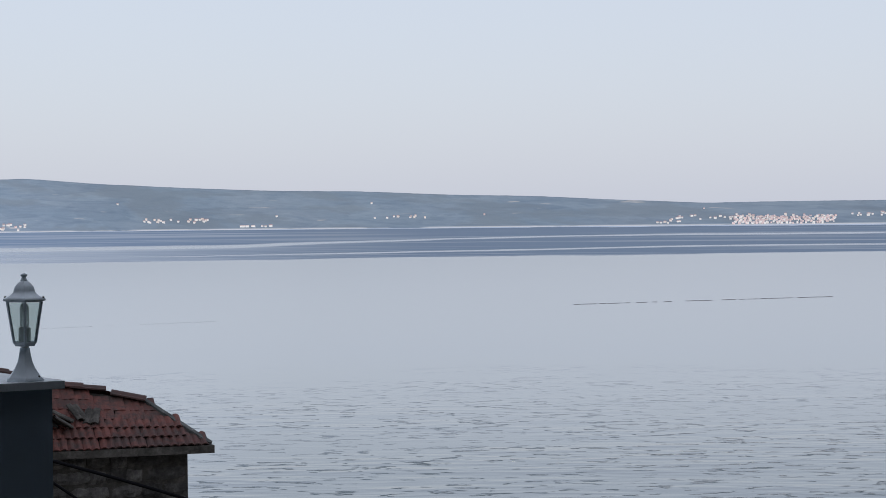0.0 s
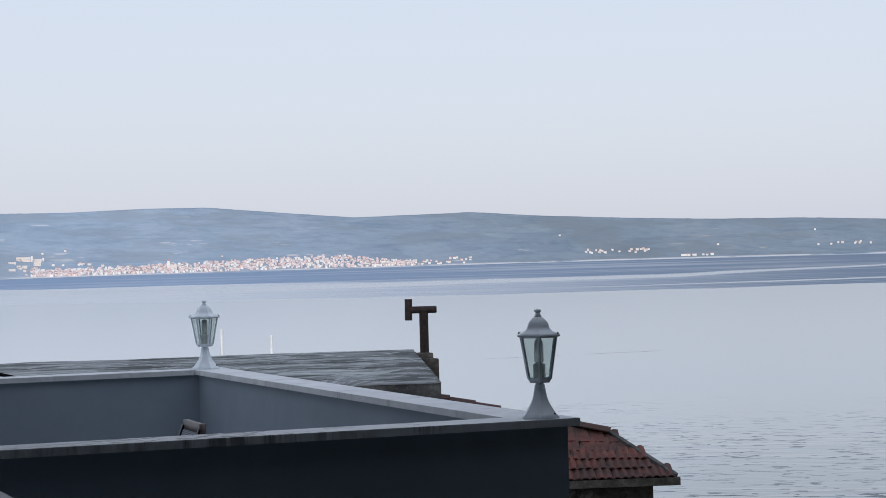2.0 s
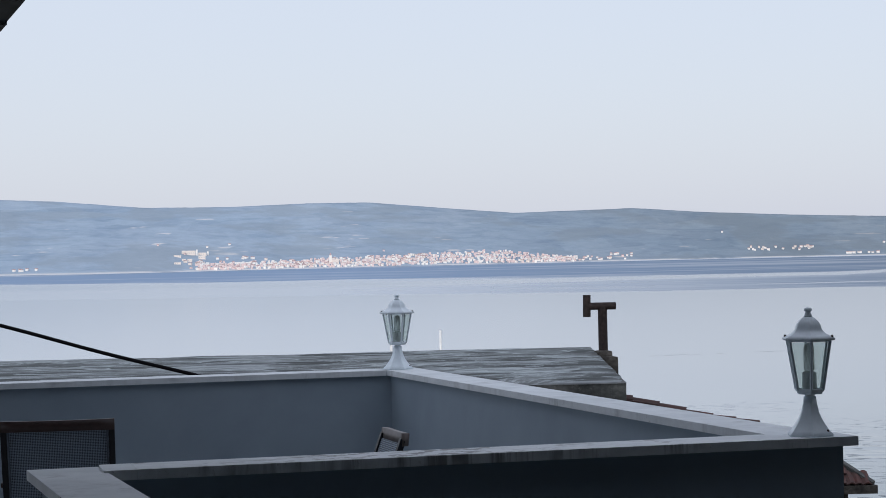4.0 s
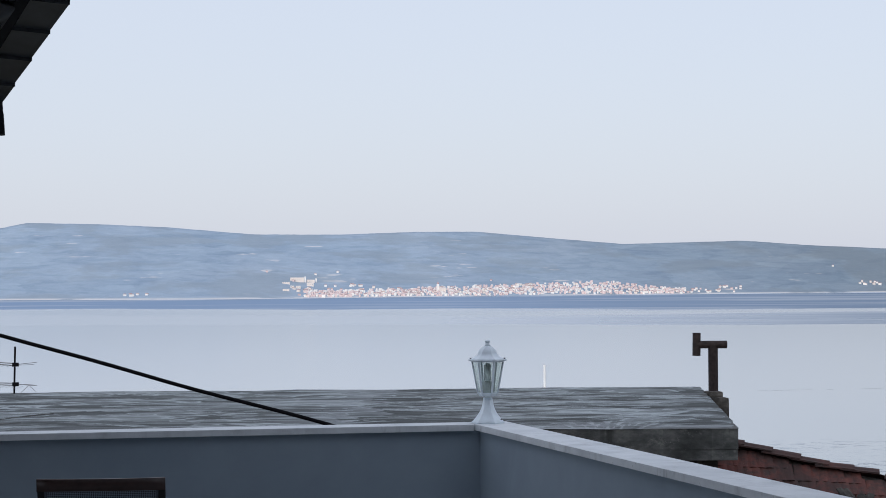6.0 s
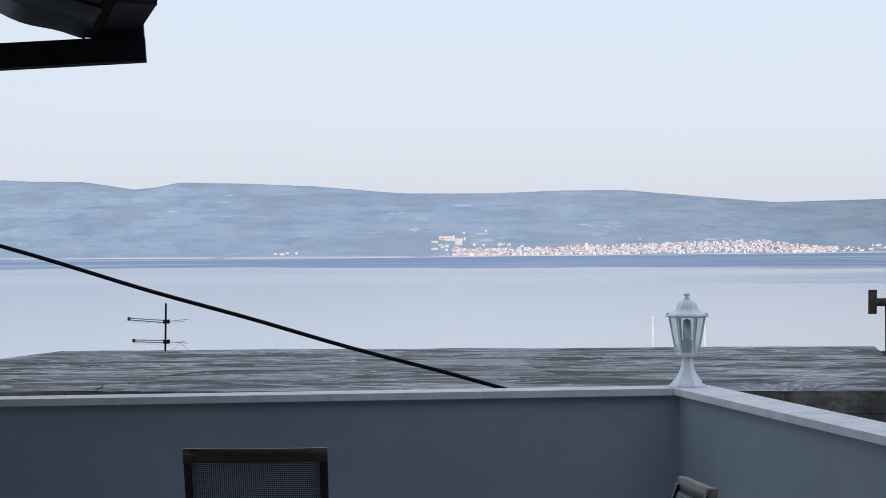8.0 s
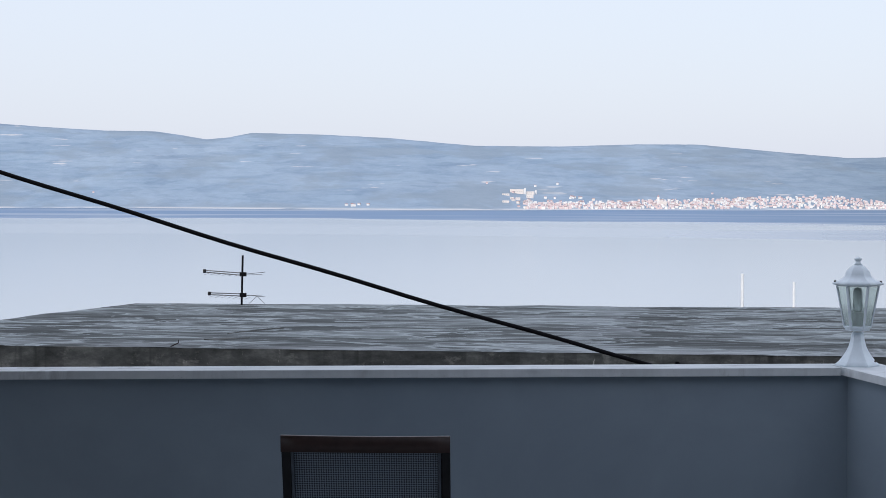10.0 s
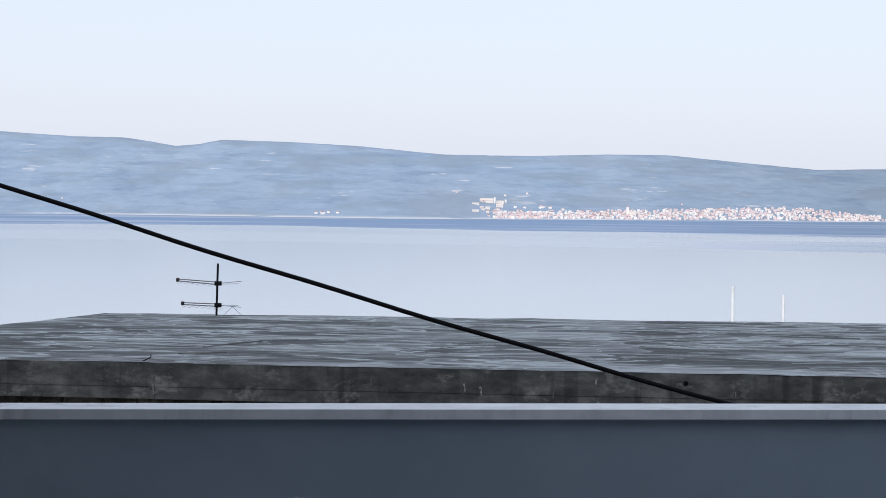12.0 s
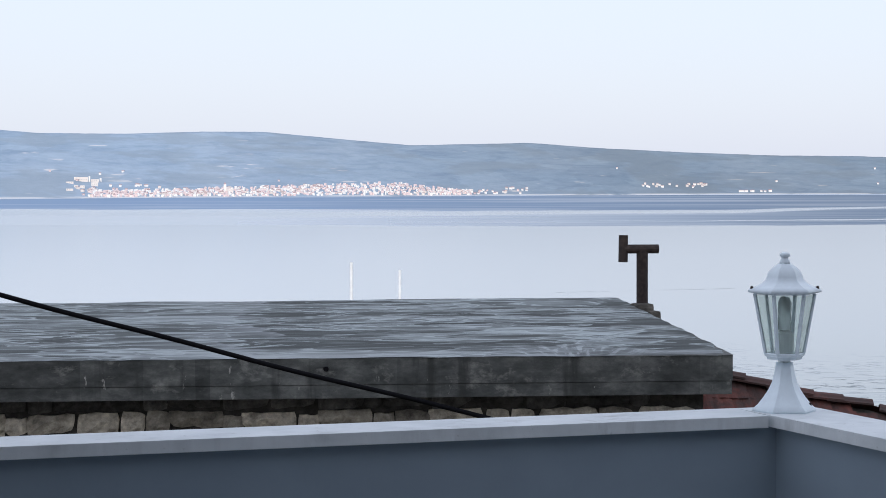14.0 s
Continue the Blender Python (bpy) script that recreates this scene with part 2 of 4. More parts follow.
GLASS = glass_material()
BULB = simple("grey_bulb_glass", (0.72, 0.78, 0.77), 0.25, 0.0, 0.05, 30)
BULB.node_tree.nodes["Principled BSDF"].inputs["Transmission Weight"].default_value = 0.55
SOCKET = simple("grey_socket", (0.72, 0.76, 0.75), 0.5, 0.0, 0.1, 30)


def mesh_fabric():
    m = Mat("textile_mesh", (0.02, 0.025, 0.035), 0.6)
    n = m.node("ShaderNodeTexChecker", Scale=185.0)
    m.link(m.scaled((1, 1, 1), (0, radians(45), 0), m.scaled((1, 0, 1))), n.inputs["Vector"])
    n.inputs["Color1"].default_value = (0.040, 0.054, 0.072, 1)
    n.inputs["Color2"].default_value = (0.27, 0.345, 0.42, 1)
    m.color(n.outputs["Color"])
    return m.m


FABRIC = mesh_fabric()


def sea_material():
    m = Mat("sea_water", (0.02, 0.05, 0.075), 0.12)
    m.b.inputs["IOR"].default_value = 1.85
    geo = m.node("ShaderNodeSeparateXYZ")
    m.link(m.co, geo.inputs[0])
    # wind-ruffled water towards the far shore, cut by calm slicks; calm water nearer
    size = m.t.nodes.new("ShaderNodeVectorMath")
    size.operation = "LENGTH"
    m.link(m.co, size.inputs[0])
    side = m.math("DIVIDE", geo.outputs[0], size.outputs["Value"])
    near_by = m.math("DIVIDE", 1000.0, size.outputs["Value"])
    polar = m.node("ShaderNodeCombineXYZ")
    m.link(side, polar.inputs[0])
    m.link(near_by, polar.inputs[1])
    sway = m.math("MULTIPLY", m.math("SUBTRACT", m.noise(1.0, (9.0, 2.2, 1), detail=4, src=polar.outputs[0]), 0.5), 0.16)
    v = m.math("ADD", near_by, sway)
    half_v = m.math("MULTIPLY", v, 0.5)

    def slick(at, centre, half, edge):
        off = m.math("ABSOLUTE", m.math("SUBTRACT", at, centre))
        return m.math("DIVIDE", m.math("SUBTRACT", half, off), edge, True)

    outer_slick = slick(v, m.ramp(side, (0.0, 0.75), (0.16, 0.87), (0.25, 0.91), (0.36, 0.86), (0.44, 0.83), (0.53, 0.61), (0.62, 0.54), (0.70, 0.54)), m.ramp(side, (0.2, 0.10), (0.42, 0.075), (0.53, 0.040), (0.70, 0.045)), 0.03)
    inner_slick = slick(half_v, m.ramp(side, (0.40, 0.58), (0.53, 0.545), (0.62, 0.50), (0.69, 0.47)), m.ramp(side, (0.36, 0.004), (0.50, 0.020)), 0.012)
    reach = m.math("DIVIDE", m.math("SUBTRACT", m.ramp(side, (0.0, 0.60), (0.35, 0.69), (0.53, 0.66), (0.69, 0.615)), half_v), 0.015, True)
    # past the outer slick the wind is full; nearer it dies away behind the point
    past = m.math("DIVIDE", m.math("SUBTRACT", m.ramp(side, (0.0, 0.63), (0.16, 0.715), (0.25, 0.77), (0.36, 0.80), (0.44, 0.78), (0.53, 0.61), (0.70, 0.54)), v), 0.03, True)
    body = m.math("MAXIMUM", m.math("MULTIPLY", past, m.ramp(side, (0.45, 1.0), (0.56, 0.80))), m.ramp(side, (0.0, 0.10), (0.18, 0.16), (0.34, 0.55), (0.44, 0.85), (0.52, 1.0)))
    streak = m.ramp(m.noise(1.0, (4.0, 17.0, 1), detail=4, rough=0.55, src=polar.outputs[0], warp=0.2), (0.34, 0.62), (0.50, 1.0))
    ruffle = m.math("MULTIPLY", m.math("MULTIPLY", body, reach), streak)
    ruffle = m.math("MULTIPLY", ruffle, m.math("SUBTRACT", 1.0, m.math("MULTIPLY", m.math("MAXIMUM", outer_slick, inner_slick), 0.85)))
    # reflected sky painted into the colour: dark close by, pale far out and left
    sea_tint = m.ramp(m.math("DIVIDE", size.outputs["Value"], 400.0), (0.26, (0.030, 0.062, 0.072)), (0.50, (0.205, 0.245, 0.292)))
    pale_side = m.ramp(side, (0.20, 1.0), (0.48, 0.0))
    sea_tint = m.mix(pale_side, sea_tint, (0.41, 0.462, 0.525))
    # ruffled water's darker reflection is put into its colour too
    m.color(m.mix(ruffle, sea_tint, m.mix(pale_side, (0.085, 0.150, 0.24), (0.17, 0.285, 0.46))))
    calm = m.ramp(m.math("DIVIDE", size.outputs["Value"], 400.0), (0.25, 0.07), (0.5, 0.14))
    m.rough(m.math("ADD", m.math("MULTIPLY", ruffle, 0.35), calm))
    level = m.math("MULTIPLY_ADD", ruffle, -0.42)
    m.t.nodes[-1].inputs[2].default_value = 0.5
    m.link(level, m.b.inputs["Specular IOR Level"])
    across = m.scaled((1, 1, 1), (0, 0, radians(33)))
    gust = m.ramp(m.noise(1.0, (0.030, 0.075, 1), detail=4, src=across), (0.42, 0.08), (0.58, 1.0))
    ripple = m.ramp(m.noise(1.0, (0.70, 1.35, 1), detail=2, rough=0.5, src=across), (0.61, 0.0), (0.69, 1.0))
    swell = m.math("MULTIPLY", m.noise(1.0, (0.16, 0.42, 1), detail=2, src=across), 0.22)
    wave = m.math("MULTIPLY", m.math("ADD", ripple, swell), gust)
    near = m.ramp(m.math("DIVIDE", size.outputs["Value"], 400.0), (0.25, 1.0), (0.31, 0.62), (0.38, 0.16), (0.46, 0.0))
    m.bump(m.math("MULTIPLY", wave, near), 1.0, 0.50)
    return m.m


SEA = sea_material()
# pale colour stands for sky mirrored in calm water along the shore
CALM = simple("calm_water_sheen", (0.46, 0.55, 0.67), 0.35, 0.0, 0.08, 0.004, 0.0)


def island_material():
    m = Mat("hazed_karst_scrub", (0.2, 0.24, 0.27), 0.95)
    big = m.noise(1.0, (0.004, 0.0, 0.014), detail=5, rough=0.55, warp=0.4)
    # pale blue distance haze is mixed into all these hill colours
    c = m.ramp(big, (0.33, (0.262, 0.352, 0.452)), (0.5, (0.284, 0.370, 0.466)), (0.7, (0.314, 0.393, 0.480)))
    # terraced fields and scrub in long low strips
    strip = m.noise(1.0, (0.009, 0.0, 0.075), detail=5, rough=0.58, warp=0.7)
    c = m.mix(1.0, c, m.ramp(strip, (0.36, (0.84, 0.87, 0.90)), (0.48, (1.0, 1.0, 1.0)), (0.58, (1.05, 1.04, 1.03))), "MULTIPLY")
    field = m.node("ShaderNodeTexVoronoi", Scale=1.0, Randomness=1.0)
    drift = m.node("ShaderNodeVectorMath")
    drift.operation = "ADD"
    m.link(m.scaled((0.010, 0.0, 0.060)), drift.inputs[0])
    m.link(m.noise(1.0, (0.02, 0.0, 0.10), detail=4), drift.inputs[1])
    m.link(drift.outputs[0], field.inputs["Vector"])
    c = m.mix(1.0, c, m.ramp(field.outputs["Color"], (0.15, (0.90, 0.915, 0.93)), (0.50, (1.0, 1.0, 1.0)), (0.85, (1.045, 1.04, 1.03))), "MULTIPLY")
    clear = m.ramp(m.noise(1.0, (0.010, 0.0006, 0.12), detail=3, rough=0.55), (0.675, 0.0), (0.715, 0.8))
    c = m.mix(clear, c, (0.62, 0.61, 0.61))
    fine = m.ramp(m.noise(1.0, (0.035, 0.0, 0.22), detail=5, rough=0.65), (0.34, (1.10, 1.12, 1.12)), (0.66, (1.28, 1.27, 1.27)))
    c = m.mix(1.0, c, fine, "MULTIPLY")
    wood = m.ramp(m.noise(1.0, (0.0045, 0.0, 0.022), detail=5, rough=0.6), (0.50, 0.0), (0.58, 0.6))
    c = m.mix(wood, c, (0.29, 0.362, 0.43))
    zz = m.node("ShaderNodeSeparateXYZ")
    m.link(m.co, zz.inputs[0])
    rock = m.math("MULTIPLY", m.ramp(m.math("MULTIPLY_ADD", zz.outputs[2], 0.1), (0.06, 1.0), (0.36, 0.0)), m.ramp(m.noise(1.0, (0.006, 0.006, 0.0), detail=4), (0.40, 0.0), (0.50, 1.0)))
    for n in m.t.nodes:
        if n.bl_idname == "ShaderNodeMath" and n.operation == "MULTIPLY_ADD":
            n.inputs[2].default_value = 1.24
    # the painted haze thins to the right, so the hills darken there
    haze_thinning = m.ramp(m.math("DIVIDE", zz.outputs[0], 4000.0), (0.20, (1.0, 1.0, 1.0)), (0.45, (0.64, 0.64, 0.625)))
    c = m.mix(1.0, c, haze_thinning, "MULTIPLY")
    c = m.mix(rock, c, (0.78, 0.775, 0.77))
    m.color(c)
    return m.bump(m.noise(1.0, (0.02, 0.02, 0.02), detail=8), 0.35, 10.0).m


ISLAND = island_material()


# ---- building helpers ----
def part(name, bm, material, parent=None, label="", smooth=False):
    """Links a bmesh as one mesh object, under a thing or a part if one is given."""
    me = bpy.data.meshes.new(name)
    bmesh.ops.recalc_face_normals(bm, faces=bm.faces)
    bm.to_mesh(me)
    bm.free()
    me.materials.append(material)
    if smooth:
        me.polygons.foreach_set("use_smooth", [True] * len(me.polygons))
    ob = new(name, me)
    if parent:
        ob.parent = parent
    if label:
        tagged(ob, label)
    return ob


def thing(name, label, category, m=None, group="", kind=""):
    ob = new(name)
    ob.empty_display_size = 0.2
    if m is not None:
        ob.matrix_world = m
    return tagged(ob, label, category, group, kind)


def add_box(bm, lo, hi, bevel=0.0, m=None):
    """A box from its two corners, its edges rounded off by bevel."""
    (x0, y0, z0), (x1, y1, z1) = lo, hi
    made = bmesh.ops.create_cube(bm, size=1.0)["verts"]
    for v in made:
        v.co = Vector(((x0 + x1) / 2 + v.co.x * (x1 - x0), (y0 + y1) / 2 + v.co.y * (y1 - y0), (z0 + z1) / 2 + v.co.z * (z1 - z0)))
    if m is not None:
        for v in made:
            v.co = m @ v.co
    if bevel:
        edges = list({e for v in made for e in v.link_edges})
        bmesh.ops.bevel(bm, geom=edges, offset=bevel, segments=2, affect="EDGES", profile=0.7)
    return bm


def box(lo, hi, bevel=0.0, m=None):
    return add_box(bmesh.new(), lo, hi, bevel, m)


def add_prism(bm, base, z0, z1):
    """An upright prism over a polygon of (x, y) corners."""
    low = [bm.verts.new((x, y, z0)) for x, y in base]
    high = [bm.verts.new((x, y, z1)) for x, y in base]
    n = len(base)
    bm.faces.new(low[::-1]), bm.faces.new(high)
    for i in range(n):
        bm.faces.new((low[i], low[(i + 1) % n], high[(i + 1) % n], high[i]))
    return bm


def prism(base, z0, z1, bevel=0.0):
    bm = add_prism(bmesh.new(), base, z0, z1)
    if bevel:
        bmesh.ops.bevel(bm, geom=list(bm.edges), offset=bevel, segments=2, affect="EDGES", profile=0.7)
    return bm


def add_turned(bm, profile, sides, turn=0.0, m=None, caps=True):
    """A lathe form from (radius, height) pairs, with that many sides."""
    rings = []
    for r, z in profile:
        ring = []
        for k in range(sides):
            a = turn + 2 * math.pi * k / sides
            co = Vector((r * math.cos(a), r * math.sin(a), z))
            ring.append(bm.verts.new(m @ co if m is not None else co))
        rings.append(ring)
    for lo, hi in zip(rings, rings[1:]):
        for k in range(sides):
            bm.faces.new((lo[k], lo[(k + 1) % sides], hi[(k + 1) % sides], hi[k]))
    if caps:
        bm.faces.new(rings[0][::-1]), bm.faces.new(rings[-1])
    return bm


def turned(profile, sides, turn=0.0, m=None, caps=True):
    return add_turned(bmesh.new(), profile, sides, turn, m, caps)


def crisp(bm):
    """Lets a turned form curve smoothly up and down while its upright arrises stay sharp."""
    for e in bm.edges:
        a, b = e.verts
        e.smooth = abs(a.co.z - b.co.z) < 1e-6 and e.calc_face_angle(0) < 0.75
    return bm


def add_rod(bm, a, b, r, sides=10, r2=None):
    a, b = Vector(a), Vector(b)
    m = Matrix.Translation(a) @ (b - a).to_track_quat("Z", "Y").to_matrix().to_4x4()
    return add_turned(bm, [(r, 0), (r if r2 is None else r2, (b - a).length)], sides, 0, m)


def rod(a, b, r, sides=10, r2=None):
    return add_rod(bmesh.new(), a, b, r, sides, r2)


def structure(ob, label, category):
    return tagged(ob, label, category, kind="structure")


# ---- sea, far island ----
EYE = Vector((-2.2, -6.5, 1.63))
SEA_Z = -12.4


def sheet(name, x0, x1, y0, y1, z, material):
    bm = bmesh.new()
    bm.faces.new([bm.verts.new(c) for c in ((x0, y0, z), (x1, y0, z), (x1, y1, z), (x0, y1, z))])
    return part(name, bm, material)


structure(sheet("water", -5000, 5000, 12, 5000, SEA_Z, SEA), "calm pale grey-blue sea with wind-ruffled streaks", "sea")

SHORE = ((-20, -0.215), (-8.4, -0.215), (-2.7, -0.217), (4, -0.25), (6, -0.242), (13, -0.21), (18, -0.195), (24, -0.178), (60, -0.178))
RIDGE = ((-20, 2.35), (-8.4, 2.21), (-6.6, 2.085), (-4.86, 2.0), (-3.43, 1.99), (-2.6, 1.87), (-1.99, 1.768), (-1.3, 1.84), (-0.7, 1.964), (1.24, 1.93),
         (3.2, 1.84), (5.75, 1.62), (8.05, 1.60), (10.38, 1.666), (12.17, 1.66), (14.45, 1.446), (16.42, 1.27), (18.06, 1.296), (19.86, 1.33), (21.7, 1.18),
         (24.3, 1.04), (26.75, 0.939), (29.36, 0.9), (32, 0.776), (34.4, 0.718), (36.6, 0.598), (39.3, 0.47), (41.7, 0.492), (44.4, 0.493), (60, 0.4))


def along(table, a):
    xs, ys = zip(*table)
    return float(np.interp(a, xs, ys))


def shore_range(a):
    return (EYE.z - SEA_Z) / math.tan(radians(-along(SHORE, a)))


def climb_at(a, s):
    """The climb in degrees at which the island shows at heading a, s of the way from shore to ridge."""
    lo, hi = along(SHORE, a) - 0.004, along(RIDGE, a)
    g = s ** 1.15
    if 0 < s < 1:
        env = math.sin(math.pi * min(1, s)) ** 0.8
        g += env * 0.10 * noise.fractal(Vector((a * 0.33, s * 1.6, 3.1)), 0.9, 2.1, 5)
    ragged = 0.006 * noise.noise(Vector((a * 4.0, 0.3, 7.0))) + 0.005 * noise.noise(Vector((a * 13.0, 1.3, 2.0)))
    return lo + (hi - lo) * g + ragged * s


def island_point(a, s):
    r = shore_range(a) + (4850 - shore_range(a)) * s
    e = climb_at(a, s)
    return Vector((EYE.x + r * math.sin(radians(a)), EYE.y + r * math.cos(radians(a)), EYE.z + r * math.tan(radians(e))))


def build_island():
    headings = np.arange(-18, 54.01, 0.1)
    steps = [k / 34 for k in range(35)]
    verts, faces = [], []
    for a in headings:
        column = [island_point(a, s) for s in steps]
        back = column[-1] + Vector((math.sin(radians(a)) * 60, math.cos(radians(a)) * 60, -25))
        verts += [tuple(v) for v in column] + [tuple(back)]
    n = len(steps) + 1
    for i in range(len(headings) - 1):
        for j in range(n - 1):
            a = i * n + j
            faces.append((a, a + n, a + n + 1, a + 1))
    me = bpy.data.meshes.new("island")
    me.from_pydata(verts, [], faces)
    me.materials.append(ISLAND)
    me.polygons.foreach_set("use_smooth", [True] * len(me.polygons))
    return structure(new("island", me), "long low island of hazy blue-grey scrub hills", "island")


build_island()


def build_shore_sheen():
    """The calm strip of water along the island's shore, its sky reflection painted pale."""
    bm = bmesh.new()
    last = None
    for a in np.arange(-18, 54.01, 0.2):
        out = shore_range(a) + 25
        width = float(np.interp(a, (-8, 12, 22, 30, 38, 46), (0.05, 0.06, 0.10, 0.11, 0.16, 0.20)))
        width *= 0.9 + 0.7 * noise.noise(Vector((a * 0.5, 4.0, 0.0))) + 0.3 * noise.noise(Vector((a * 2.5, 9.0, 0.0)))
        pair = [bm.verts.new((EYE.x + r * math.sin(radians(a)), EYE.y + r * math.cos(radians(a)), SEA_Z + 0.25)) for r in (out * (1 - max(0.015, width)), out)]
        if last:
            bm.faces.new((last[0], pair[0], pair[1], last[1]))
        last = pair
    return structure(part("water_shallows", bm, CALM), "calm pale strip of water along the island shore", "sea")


build_shore_sheen()

# ---- the ground under the houses ----
bm = bmesh.new()
rows = []
for y, z in ((-80, -3.0), (-20, -3.2), (8, -4.0), (22, -5.0), (26, -9.0), (31, -13.5)):
    rows.append([bm.verts.new((x, y, z + 0.3 * math.sin(x * 0.7 + y))) for x in range(-90, 91, 10)])
for a, b in zip(rows, rows[1:]):
    for i in range(len(a) - 1):
        bm.faces.new((a[i], a[i + 1], b[i + 1], b[i]))
structure(part("ground", bm, EARTH), "earth slope falling to the sea", "ground")

# ---- terrace: floor, parapets, copings, house ----
TOP, UNDER_Z = 1.03, 1.0
LEAN = math.tan(radians(3.75))
NEAR_Y = -4.63
CORNER_X = -1.87


def rx(y):
    """The inner edge of the side coping at that y."""
    return -y * LEAN


structure(part("floor", prism([(-9.0, 0.1), (0.1, 0.1), (0.36, -4.45), (-1.95, -4.5), (-1.85, -13.4), (-9.0, -13.4)], -0.2, 0.0), FLOOR), "grey tiled terrace floor", "floor")
wall_far = structure(part("wall_north", prism([(-9.0, 0.027), (0.06, 0.027), (0.06, 0.158), (-9.0, 0.158)], -4.5, UNDER_Z), WALL), "smooth dark blue-grey rendered parapet wall", "wall")
wall_side = structure(part("wall_east", prism([(0.025, 0.16), (0.17, 0.16), (0.446, NEAR_Y + 0.163), (0.317, NEAR_Y + 0.163)], -4.5, UNDER_Z), WALL), "smooth dark blue-grey rendered parapet wall", "wall")
wall_near = structure(part("wall_south", prism([(CORNER_X - 0.03, NEAR_Y + 0.03), (0.456, NEAR_Y + 0.03), (0.448, NEAR_Y + 0.165), (CORNER_X - 0.165, NEAR_Y + 0.165)], -4.5, UNDER_Z + 0.006), WALL), "smooth dark blue-grey rendered parapet wall", "wall")
wall_walk = structure(part("wall_west", prism([(CORNER_X - 0.035, NEAR_Y + 0.027), (CORNER_X - 0.16, NEAR_Y + 0.16), (CORNER_X + 0.50, -13.4), (CORNER_X + 0.63, -13.4)], -4.5, UNDER_Z), WALL), "smooth dark blue-grey rendered parapet wall", "wall")
structure(part("wall_house", box((-13.0, -14.0, -4.5), (-9.0, -5.4, 2.9)), HOUSE), "plain rendered house wall beside the terrace", "wall")
structure(part("wall_far_west", box((-9.15, -5.4, -4.5), (-9.0, 0.158, 1.03)), WALL), "smooth dark blue-grey rendered parapet wall", "wall")
# out of view; its height keeps the low sun off terrace and roofs
structure(part("wall_house_back", box((-22.0, -20.0, -4.5), (12.0, -13.4, 9.6)), HOUSE), "unseen plain house wall keeping sun off the terrace", "wall")

# block added out of view to darken the near parapet's outer face
structure(part("wall_neighbour", box((3.3, -13.4, -4.5), (9.0, -7.2, 6.5)), HOUSE), "unseen block shading the near parapet wall", "wall")

# invented slab overhead, never in view, keeps sky light off the near wall
structure(part("roof_passage", box((-9.0, -13.4, 2.9), (3.3, -5.4, 3.1)), HOUSE), "unseen roof slab added to shade the near parapet", "roof")


def coping_stone(corners, parent, material, lift):
    return part("stone", prism(corners, UNDER_Z + lift, TOP + lift, 0.0016), material, parent)


def coping_run(a0, a1, b0, b1, cuts, parent, material=COPING, lift=0.0):
    """Stones between the edge a0-a1 and the edge b0-b1, split at the cuts (0 to 1)."""
    a0, a1, b0, b1 = map(Vector, (a0, a1, b0, b1))
    gap = 0.0003 / (a1 - a0).length
    for u, v in zip(cuts, cuts[1:]):
        u, v = u + gap, v - gap
        coping_stone([tuple(a0.lerp(a1, u)), tuple(a0.lerp(a1, v)), tuple(b0.lerp(b1, v)), tuple(b0.lerp(b1, u))], parent, material, lift)


coping_run((0.0, 0.0), (-9.0, 0.0), (0.0, 0.187), (-9.0, 0.187), (0, 0.40, 0.60, 0.80, 1), wall_far)
coping_run((0.0, 0.187), (rx(NEAR_Y + 0.19), NEAR_Y + 0.191), (0.2, 0.187), (0.487, NEAR_Y + 0.191), (0, 0.24, 0.52, 0.80, 1), wall_side)
coping_run((0.496, NEAR_Y), (CORNER_X, NEAR_Y), (0.487, NEAR_Y + 0.189), (CORNER_X, NEAR_Y + 0.189), (0, 0.075, 0.437, 0.96, 1), wall_near, STAINED, 0.006)
coping_run((CORNER_X - 0.002, NEAR_Y + 0.19), (CORNER_X + 0.70, -13.4), (CORNER_X - 0.21, NEAR_Y + 0.19), (CORNER_X + 0.47, -13.4), (0, 0.1, 0.2, 0.3, 0.4, 0.5, 0.6, 0.7, 0.8, 0.9, 1), wall_walk)


